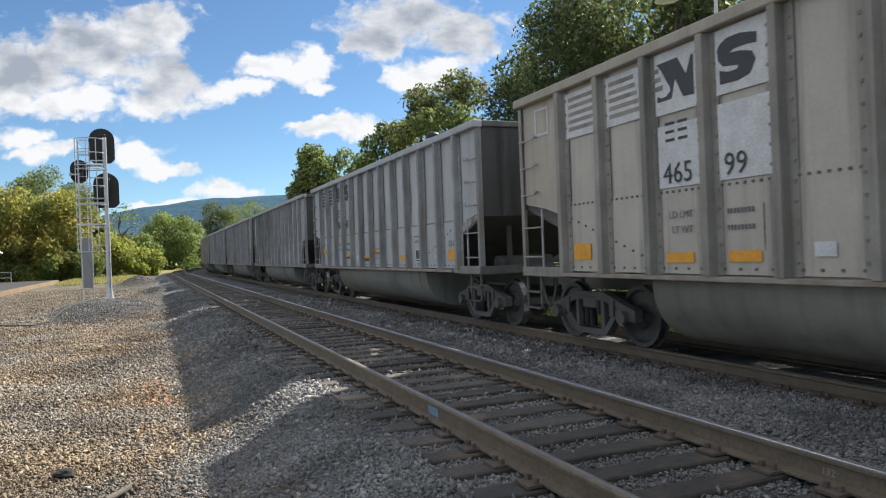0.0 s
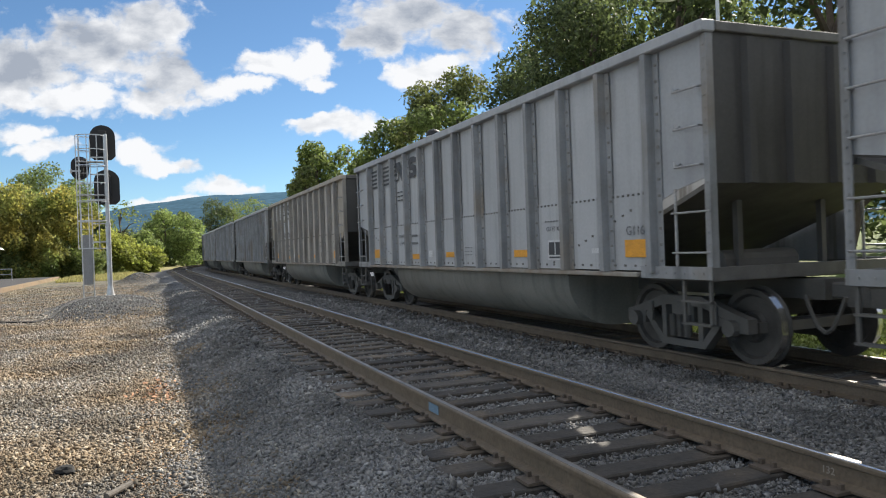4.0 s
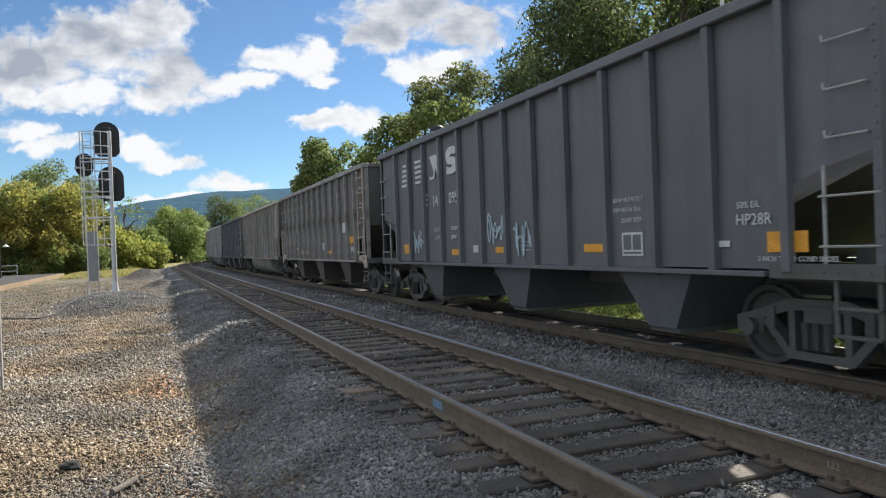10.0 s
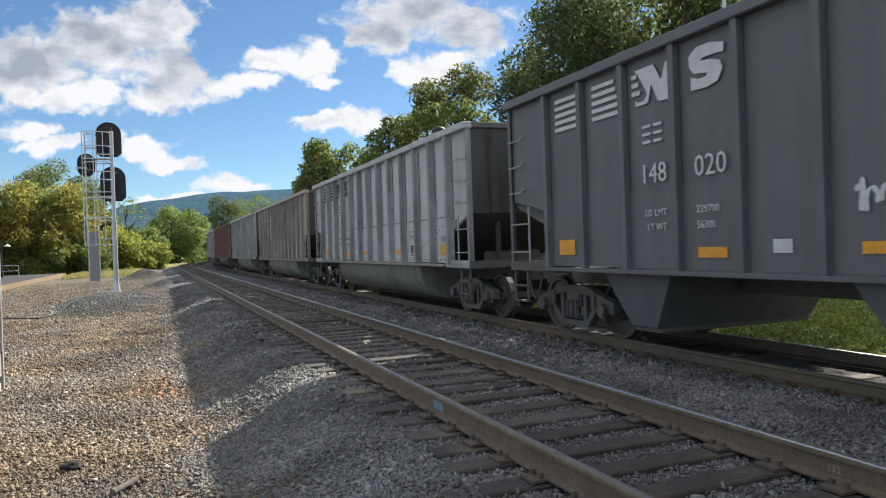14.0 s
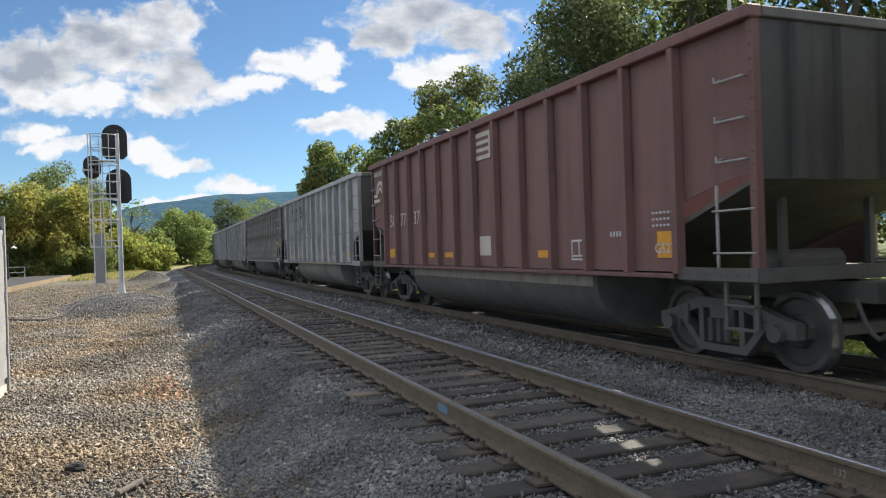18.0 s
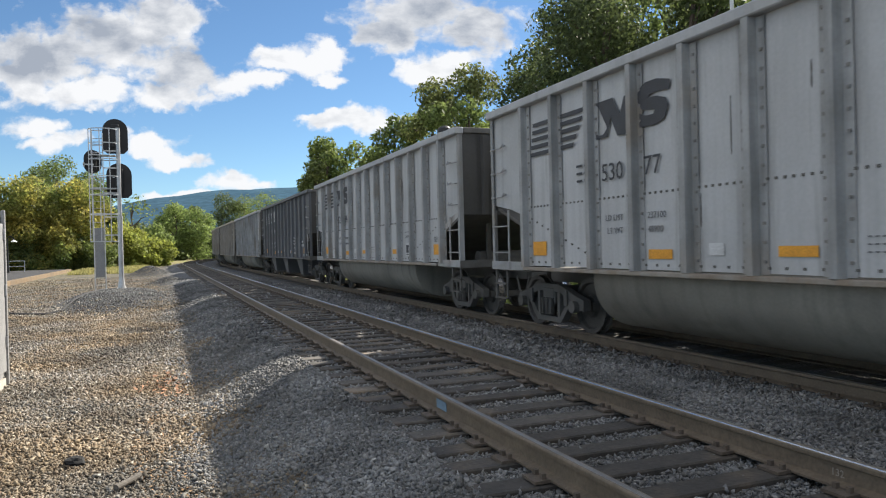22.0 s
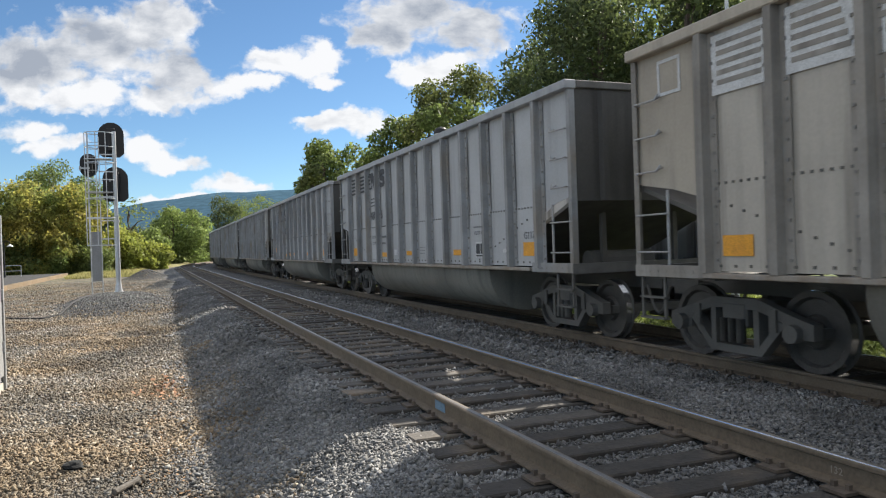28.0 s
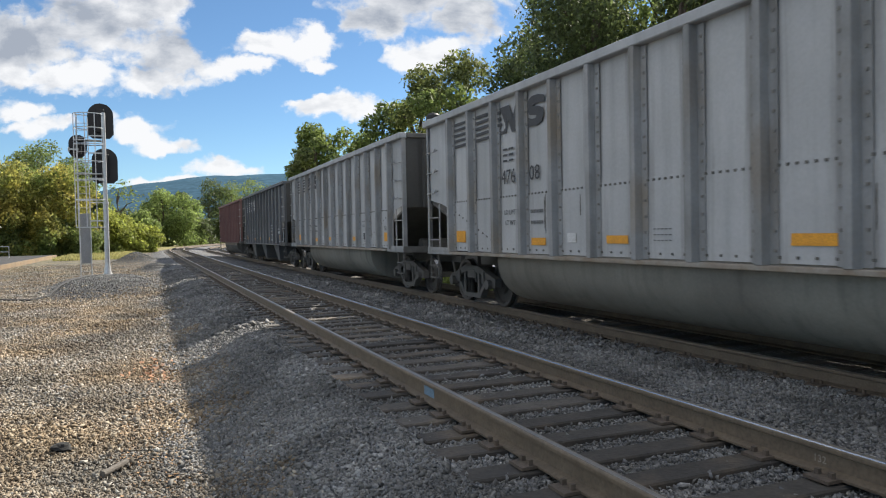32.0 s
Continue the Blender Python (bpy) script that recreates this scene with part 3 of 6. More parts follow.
    grass.inputs["Scale"].default_value, grass.inputs["Detail"].default_value = 3.0, 8
    L(pos, grass.inputs["Vector"])
    green = blend(rng(grass.outputs[0], 0.35, 0.65), (0.20, 0.26, 0.06), (0.27, 0.29, 0.09))
    meadow = blend(rng(grass.outputs[0], 0.35, 0.65), (0.085, 0.12, 0.032), (0.12, 0.15, 0.045))
    green = blend(rng(off, 11.0, 15.0), green, meadow)
    col = blend(rng(off, 6.7, 7.1), col, green)
    weedy = blend(rng(grass.outputs[0], 0.40, 0.60), (0.20, 0.175, 0.12), (0.12, 0.115, 0.07))
    col = blend(mth("MULTIPLY", mth("MULTIPLY", rng(sep.outputs[1], 30, 48), rng(off, -3.5, -7.0)), rng(wob.outputs[0], 0.40, 0.58)), col, weedy)
    straw = blend(rng(grass.outputs[0], 0.35, 0.65), (0.27, 0.22, 0.10), (0.15, 0.15, 0.05))
    col = blend(mth("MULTIPLY", rng(sep.outputs[1], 72, 84), rng(off, -2.5, -4.0)), col, straw)
    col = blend(rng(sep.outputs[1], 200, 240), col, green)
    L(col, bsdf.inputs["Base Color"])
    bsdf.inputs["Specular IOR Level"].default_value = 0.25
    return mat


def make_ground():
    xs = spaced((-3000, -300, 5), (-300, -60, 6), (-60, -12, 16), (-12, -5, 14), (-5, 0, 50), (0, 9, 45), (9, 30, 14), (30, 300, 9), (300, 3000, 5))
    ys = spaced((-600, -20, 8), (-20, 2, 16), (2, 30, 84), (30, 110, 100), (110, 300, 40), (300, 4000, 6))
    verts = [(x, y, ground_z(x, y) if -60 < x < 120 and -30 < y < 300 else -0.3) for y in ys for x in xs]
    n = len(xs)
    faces = [(j * n + i, j * n + i + 1, (j + 1) * n + i + 1, (j + 1) * n + i) for j in range(len(ys) - 1) for i in range(n - 1)]
    ob = new("ground", heap("ground", verts, faces, earth_material()))
    ob.data.shade_smooth()
    tagged(ob, "gravel yard, grey track ballast and grassy verges", "ground", kind="structure")


def rocks(name, label, places, sizes, material, rng):
    """Broken stones, each a sharp six-sided shard, in one mesh."""
    ends = np.array([(1.05, 0, 0), (-0.5, 0.95, 0), (-0.6, -0.9, 0), (0.1, 0, 1), (0, 0.1, -1)], float)
    tri = np.array([(0, 1, 3), (1, 2, 3), (2, 0, 3), (1, 0, 4), (2, 1, 4), (0, 2, 4)])
    n = len(places)
    v = (ends[None] + rng.normal(size=(n, 5, 3)) * 0.24) * rng.uniform((0.75, 0.65, 0.4), (1.5, 1.15, 0.85), (n, 3))[:, None, :] * np.asarray(sizes)[:, None, None]
    q = rng.normal(size=(n, 4)) * (1.6, 0.5, 0.5, 1.6)
    q /= np.linalg.norm(q, axis=1, keepdims=True)
    w, x, y, z = q.T
    rot = np.stack([1 - 2 * (y * y + z * z), 2 * (x * y - z * w), 2 * (x * z + y * w), 2 * (x * y + z * w), 1 - 2 * (x * x + z * z), 2 * (y * z - x * w),
                    2 * (x * z - y * w), 2 * (y * z + x * w), 1 - 2 * (x * x + y * y)], -1).reshape(n, 3, 3)
    v = np.einsum("nij,nkj->nki", rot, v) + np.asarray(places)[:, None, :]
    faces = (tri[None] + 5 * np.arange(n)[:, None, None]).reshape(-1, 3)
    ob = new(name, heap(name, v.reshape(-1, 3), faces, material))
    return tagged(ob, label, "stones", kind="stuff")


def heaped(rng, mx, my, sx, sy, h):
    """Stones of one gravel mound."""
    n = int(1100 * sx * sy)
    x, y = mx + rng.normal(size=n) * sx * 0.55, my + rng.normal(size=n) * sy * 0.55
    s = 0.032 * rng.uniform(0.5, 1.3, n)
    return np.stack([x, y, np.array([ground_z(a, b) for a, b in zip(x.tolist(), y.tolist())]) + 0.2 * s], -1), s


def scatter_stones():
    rng = np.random.default_rng(5)

    def strip(x0, x1, y0, y1, n, size, skew=1.0, keep=None):
        """Stones over a strip of the plan; the yard's strip widens with the distance."""
        y = y0 + (y1 - y0) * rng.random(n) ** skew
        left = x0 - 0.18 * y if x0 < -2.5 else np.full(n, x0)
        x = left + (x1 - left) * rng.random(n)
        s = size * rng.uniform(0.5, 1.05, n) * (1 + 1.0 * rng.random(n) ** 7)
        if keep:
            ok = rng.random(n) < keep(x, y)
            x, y, s = x[ok], y[ok], s[ok]
        z = np.array([ground_z(a, b) for a, b in zip(x.tolist(), y.tolist())]) + rng.uniform(-0.15, 0.85, len(s)) * s
        return np.stack([x, y, z], -1), s

    def edge(x, y):
        """Share of ballast: none in the yard, all on the shoulder, mixed between."""
        return np.clip((x + 2.35 + 0.25 * np.sin(y * 1.1) + 0.2 * np.sin(y * 2.7 + 1)) / 0.9, 0, 1)

    def patch(x, y):
        """Grey stone spilled over the yard in patches."""
        return np.clip((np.sin(x * 1.3 + 0.6 * y) * np.sin(y * 0.55 + 1.0) - 0.4) * 1.0, 0, 0.3)

    def bare(x, y):
        """Brown gravel where neither ballast nor the dark mound lies."""
        mx, my, sx, sy, _ = MOUNDS[0]
        return (1 - edge(x, y)) * np.clip(((x - mx) / sx) ** 2 + ((y - my) / sy) ** 2 - 0.7, 0.06, 1)

    def lay(name, label, strips, material):
        rocks(name, label, np.concatenate([p for p, _ in strips]), np.concatenate([s for _, s in strips]), material, rng)

    lay("track_ballast", "loose grey crushed-stone ballast round the ties",
        [strip(-2.35, 0.0, 2.4, 8, 66000, 0.0175, 1.2, edge), strip(-2.35, 0.0, 8, 13, 24000, 0.0215, 1.1, edge), strip(-2.35, 0.0, 13, 40, 13000, 0.034, 1.5, edge), strip(-2.2, 2.9, -3, 2.4, 7000, 0.030, 1.0, edge),
         strip(0.0, 2.9, 2.4, 8, 40000, 0.0175, 1.1), strip(0.0, 2.9, 8, 14, 14000, 0.022, 1.1), strip(2.4, 4.3, 3.6, 9, 22000, 0.0185, 1.0),
         strip(0.0, 2.9, 14, 40, 5000, 0.036, 1.4), strip(2.5, 4.2, 8, 30, 8000, 0.033, 1.3),
         strip(-2.9, -1.5, 2.5, 20, 40000, 0.018, 1.4, patch)], STONE)
    lay("yard_gravel", "coarse brown and grey gravel of the yard",
        [strip(-4.2, -1.5, -3, 2.4, 8000, 0.026, 1.0, lambda x, y: 1 - edge(x, y)), strip(-2.9, -1.3, 2.4, 8, 70000, 0.018, 1.2, lambda x, y: 1 - edge(x, y) * 0.9), strip(-2.9, -1.3, 8, 13, 36000, 0.021, 1.1, lambda x, y: 1 - edge(x, y) * 0.9),
         strip(-2.9, -1.3, 13, 24, 40000, 0.024, 1.2, lambda x, y: 1 - edge(x, y)), strip(-2.9, -1.4, 24, 29, 15000, 0.028, 1.0, bare), strip(-3.4, -1.4, 29, 60, 22000, 0.030, 1.0, bare)], GRAVEL)
    lay("gravel_mound", "heaped dark grey gravel round the signal's foot",
        [heaped(rng, *q) for q in MOUNDS], DARK_STONE)


# ---- tracks ----
RAIL_OUTLINE = ((-0.07, -0.18), (0.07, -0.18), (0.07, -0.165), (0.012, -0.145), (0.010, -0.05), (0.036, -0.038), (0.036, -0.012), (0.030, -0.004), (0.016, 0.0),
                (-0.009, 0.0), (-0.0195, -0.0016), (-0.0300, -0.0060), (-0.0340, -0.012), (-0.036, -0.018), (-0.036, -0.038), (-0.010, -0.05), (-0.012, -0.145), (-0.07, -0.165))


def rail_mesh(mid, side, lift):
    """One rail swept along the line: rusty foot and web, worn running surface."""
    runs = [-60, -20, 0, 20, 40, 60, 80] + [80 + 4 * k for k in range(1, 46)]
    bm = bmesh.new()
    rings = []
    for s in runs:
        p, a = along(s, mid)
        cross = Vector((math.cos(a), -math.sin(a), 0))
        rings.append([bm.verts.new(p + cross * (side * 0.7525 + x) + Vector((0, 0, z + lift))) for x, z in RAIL_OUTLINE])
    n = len(RAIL_OUTLINE)
    for r0, r1 in zip(rings, rings[1:]):
        for k in range(n):
            f = bm.faces.new((r0[k], r0[(k + 1) % n], r1[(k + 1) % n], r1[k]))
            # polished facet on right-hand rails alone, tilted to glint towards the camera
            f.material_index = 1 if k == 10 and side > 0 else 2 if k in (8, 9) else 0
    bm.faces.new(rings[0])
    bm.faces.new(rings[-1][::-1])
    return mesh_of(bm, [RAIL, RAILTOP, RAILWORN], "rail")


def make_track(mid, lift, label, rng):
    track = thing("railway_track", label, "track", kind="structure")
    for side in (-1, 1):
        part("rail", rail_mesh(mid, side, lift), None, track, "rusty steel rail with a polished running surface")
    shapes = []
    for k in range(4):
        bm = bmesh.new()
        box(bm, -1.3, 1.3, -0.115, 0.115, -0.18, 0.0, 0.012)
        for v in bm.verts:
            v.co += 0.012 * noise.noise_vector(v.co * 3 + Vector((k * 7, 0, 0)))
        shapes.append(mesh_of(bm, TIE, "tie"))
    bm = bmesh.new()
    box(bm, -0.18, 0.18, -0.09, 0.09, 0.0, 0.02)
    for sx in (-0.10, 0.10):
        for sy in (-0.05, 0.05):
            box(bm, sx - 0.015, sx + 0.015, sy - 0.015, sy + 0.015, 0.02, 0.055)
    plate = mesh_of(bm, PLATE_RUST, "tie_plate")
    s, count = -12.0, 0
    while s < 200:
        p, a = along(s, mid)
        m = Matrix.Translation(p + Vector((rng.uniform(-0.06, 0.06), 0, lift - 0.19 + rng.uniform(-0.012, 0.004)))) @ pose(0, 0, 0, 0, 0, -math.degrees(a) + rng.uniform(-1.2, 1.2))
        tie = part("tie", shapes[count % 4], None, track)
        tie.matrix_world = m
        if 1 < s < 30:
            for side in (-1, 1) if lift == 0 else (-1,):
                tp = part("tie_plate", plate, None, track)
                tp.matrix_world = Matrix.Translation(p + Vector((side * 0.7525, 0, lift - 0.186)))
        s += 0.51 * rng.uniform(0.94, 1.06)
        count += 1
    return track


# ---- the train ----
LEN, POST0, STEP = 14.58, 1.31, 1.02
NOSE = 14.73      # what is painted towards the front is set out from here
PITCH = 16.18
TEXT_TURN = Matrix(((0, 0, -1, 0), (-1, 0, 0, 0), (0, 1, 0, 0), (0, 0, 0, 1)))


def Y(u):
    """Along the car: u metres from its rear corner."""
    return LEN / 2 - u


def wheelset(car, u, wheels):
    axle_bm = bmesh.new()
    rod(axle_bm, (-1.08, 0, 0), (1.08, 0, 0), 0.075, 10)
    axle = part("wheelset", wheels.setdefault("axle", None) or wheels.update(axle=mesh_of(axle_bm, WHEEL, "axle")) or wheels["axle"], None, car, "steel axle with two wheels")
    axle.location = (0, Y(u), 0.457)
    if "wheel" not in wheels:
        bm = bmesh.new()
        n = 18
        prof = ((-0.065, 0.0), (-0.065, 0.17), (-0.02, 0.20), (-0.015, 0.36), (-0.06, 0.39), (-0.062, 0.455), (0.045, 0.462), (0.055, 0.487), (0.07, 0.487), (0.072, 0.39), (0.03, 0.36), (0.03, 0.20), (0.07, 0.17), (0.07, 0.0))
        rings = [[bm.verts.new((x, r * math.cos(2 * math.pi * k / n), r * math.sin(2 * math.pi * k / n))) for k in range(n)] for x, r in prof[1:-1]]
        for i, (r0, r1) in enumerate(zip(rings, rings[1:])):
            for k in range(n):
                bm.faces.new((r0[k], r0[(k + 1) % n], r1[(k + 1) % n], r1[k])).material_index = 1 if i == 4 else 0
        bm.faces.new(rings[0])
        bm.faces.new(rings[-1][::-1])
        for k in range(3):
            a = 2 * math.pi * k / 3
            box(bm, -0.075, -0.06, 0.11 * math.cos(a) - 0.02, 0.11 * math.cos(a) + 0.02, 0.11 * math.sin(a) - 0.02, 0.11 * math.sin(a) + 0.02)
        wheels["wheel"] = mesh_of(bm, [WHEEL, TREAD], "wheel")
    for side in (-1, 1):
        w = part("wheel", wheels["wheel"], None, axle)
        w.location = (side * 0.7525, 0, 0)
        w.rotation_euler = (0, 0, 0 if side < 0 else math.pi)
    return axle


SHARED = {}


def shared(key, make):
    """The one mesh for a piece of this kind."""
    if key not in SHARED:
        SHARED[key] = make()
    return SHARED[key]


def make_truck(car, u):
    def frame_mesh():
        bm = bmesh.new()
        # top and bottom chords, columns and pedestals of the casting, open between them
        for k in (-1, 1):
            prism(bm, [(k * 1.12, 0.40), (k * 1.12, 0.57), (k * 0.85, 0.64), (k * 0.36, 0.80), (0.0, 0.80), (0.0, 0.68), (k * 0.36, 0.67), (k * 0.72, 0.56), (k * 0.74, 0.40)], 0, -0.07, 0.07)
            prism(bm, [(k * 0.76, 0.54), (k * 0.66, 0.57), (k * 0.36, 0.24), (0.0, 0.24), (0.0, 0.15), (k * 0.40, 0.15)], 0, -0.068, 0.068)
            prism(bm, [(k * 0.30, 0.241), (k * 0.38, 0.241), (k * 0.38, 0.668), (k * 0.30, 0.668)], 0, -0.072, 0.072)
        for s in (-1, 1):
            rod(bm, (-0.16, 0.89 * s, 0.457), (-0.04, 0.89 * s, 0.457), 0.10, 12)
            for k in (-1, 0, 1):
                rod(bm, (-0.09, 0.13 * k, 0.28), (-0.09, 0.13 * k, 0.56), 0.055, 8)
            box(bm, -0.10, -0.065, 0.60 * s - 0.05, 0.60 * s + 0.05, 0.45, 0.70)
        return mesh_of(bm, UNDER, "side_frame")

    def bolster_mesh():
        bm = bmesh.new()
        box(bm, -1.1, 1.1, -0.2, 0.2, 0.45, 0.75, 0.03)
        rod(bm, (0, 0, 0.75), (0, 0, 0.92), 0.2, 14)
        box(bm, -0.9, 0.9, -1.1, -1.02, 0.40, 0.52)
        box(bm, -0.9, 0.9, 1.02, 1.1, 0.40, 0.52)
        return mesh_of(bm, UNDER, "bolster")

    truck = part("truck", shared("bolster", bolster_mesh), None, car, "sooty cast-steel bogie")
    truck.location = (0, Y(u), 0)
    for side in (-1, 1):
        f = part("side_frame", shared("side_frame", frame_mesh), None, truck)
        f.location = (side * 1.02, 0, 0)
        f.rotation_euler = (0, 0, 0 if side < 0 else math.pi)


def car_ends(car, paint):
    """Couplers, end sheets, ladders, grab irons and steps at both ends."""
    def coupler_mesh():
        bm = bmesh.new()
        box(bm, -0.09, 0.09, -0.1, 0.55, 0.78, 0.96, 0.02)
        prism(bm, [(-0.18, 0.5), (0.16, 0.5), (0.16, 0.72), (0.06, 0.86), (-0.06, 0.76), (-0.18, 0.86)], 2, 0.70, 1.02)
        for k in range(6):
            t = k / 6 * math.pi
            rod(bm, (0.35, 0.1 + 0.09 * k, 0.82 - 0.42 * math.sin(t)), (0.35, 0.19 + 0.09 * k, 0.82 - 0.42 * math.sin(t + math.pi / 6)), 0.025, 6)
        return mesh_of(bm, UNDER, "coupler")

    def ladder_mesh():
        bm = bmesh.new()
        rod(bm, (-1.57, 0.62, 1.10), (-1.57, 0.62, 2.12), 0.02, 6)
        for z in (1.36, 1.83):
            rod(bm, (-1.60, 0.03, z), (-1.60, 0.66, z), 0.013, 6)
        return mesh_of(bm, IRON, "ladder")

    def grab_mesh():
        bm = bmesh.new()
        rod(bm, (-1.65, 0.10, 0), (-1.65, 0.52, 0), 0.013, 6)
        for y, dz in ((0.10, 0.0), (0.52, 0.05)):
            rod(bm, (-1.65, y, 0), (-1.56, y, dz), 0.013, 6)
        rod(bm, (-1.65, 0.52, 0), (-1.62, 0.56, 0.07), 0.013, 6)
        return mesh_of(bm, IRON, "grab_iron")

    def step_mesh():
        bm = bmesh.new()
        for y in (0.06, 0.50):
            box(bm, -1.58, -1.55, y, y + 0.04, 0.52, 1.08)
        for z in (0.52, 0.78):
            box(bm, -1.61, -1.52, 0.06, 0.54, z, z + 0.025)
        return mesh_of(bm, UNDER, "sill_step")

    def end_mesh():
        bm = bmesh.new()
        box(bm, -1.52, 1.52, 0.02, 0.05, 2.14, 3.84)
        return mesh_of(bm, SOOT_AND_SHADE, "end_sheet")

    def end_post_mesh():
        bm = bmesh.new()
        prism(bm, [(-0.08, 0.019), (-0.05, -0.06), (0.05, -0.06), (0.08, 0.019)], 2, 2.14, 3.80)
        return mesh_of(bm, SOOT_AND_SHADE, "end_post")

    def slope_mesh():
        bm = bmesh.new()
        prism(bm, [(0.06, 2.20), (0.06, 2.14), (3.2, 1.02), (3.2, 1.08)], 0, -1.50, 1.50)
        for x in (-0.7, 0.7):
            prism(bm, [(0.5, 1.1), (0.5, 1.98), (0.58, 1.95), (0.58, 1.1)], 0, x - 0.04, x + 0.04)
        return mesh_of(bm, UNDER, "slope_sheet")

    def platform_mesh():
        bm = bmesh.new()
        box(bm, -1.60, 1.60, 0.0, 0.12, 1.04, 1.19)
        box(bm, -1.60, -1.50, 0.122, 1.28, 1.05, 1.17)
        box(bm, 1.50, 1.60, 0.122, 1.28, 1.05, 1.17)
        box(bm, -1.49, 1.49, 0.122, 1.30, 1.02, 1.05)
        return mesh_of(bm, UNDER if paint in (RED, BROWN, BLACK) else GRIME, "end_platform")

    def reservoir_mesh():
        bm = bmesh.new()
        rod(bm, (-0.9, 0.7, 1.215), (0.3, 0.7, 1.215), 0.16, 12)
        return mesh_of(bm, UNDER, "brake_reservoir")

    def corner_sill_mesh():
        bm = bmesh.new()
        box(bm, -1.622, -1.603, 0.0, 1.26, 1.05, 1.20, 0.004)
        for k in range(7):
            box(bm, -1.630, -1.6225, 0.12 + 0.16 * k, 0.145 + 0.16 * k, 1.11, 1.135)
        return mesh_of(bm, POSTS.get(paint.name, UNDER), "corner_sill")

    key = paint.name
    tank = part("brake_reservoir", shared("reservoir", reservoir_mesh), None, car, "sooty brake reservoir cylinder")
    tank.matrix_basis = pose(0, -LEN / 2, 0)
    for end in (1, -1):
        turn = pose(0, LEN / 2, 0, 0, 0, 180) if end > 0 else pose(0, -LEN / 2, 0)
        for name, me in (("coupler", shared("coupler", coupler_mesh)), ("end_sheet", shared("end" + key, end_mesh)),
                         ("slope_sheet", shared("slope", slope_mesh)), ("end_platform", shared("platform" + key, platform_mesh))):
            ob = part(name, me, None, car)
            ob.matrix_basis = (turn if name != "coupler" else turn @ pose(0, 0, 0, 0, 0, 180))
            if name == "end_sheet":
                for x in (-1.0, -0.35, 0.35, 1.0):
                    part("end_post", shared("end_post", end_post_mesh), None, ob).location = (x, 0, 0)
        for side in (-1, 1):
            flip = Matrix.Diagonal((-side * 1.0, end * -1.0, 1, 1))
            for name, me, zs in (("ladder", shared("ladder", ladder_mesh), (0,)), ("corner_sill", shared("corner_sill" + key, corner_sill_mesh), (0,)), ("sill_step", shared("step", step_mesh), (0,)),
                                 ("grab_iron", shared("grab", grab_mesh), (2.36, 2.80, 3.24) if side < 0 else (2.80,))):
                for z in zs:
                    ob = part(name, me, None, car, "bare steel grab iron" if name == "grab_iron" else "")
                    ob.matrix_basis = Matrix.Translation((0, end * LEN / 2, z)) @ flip


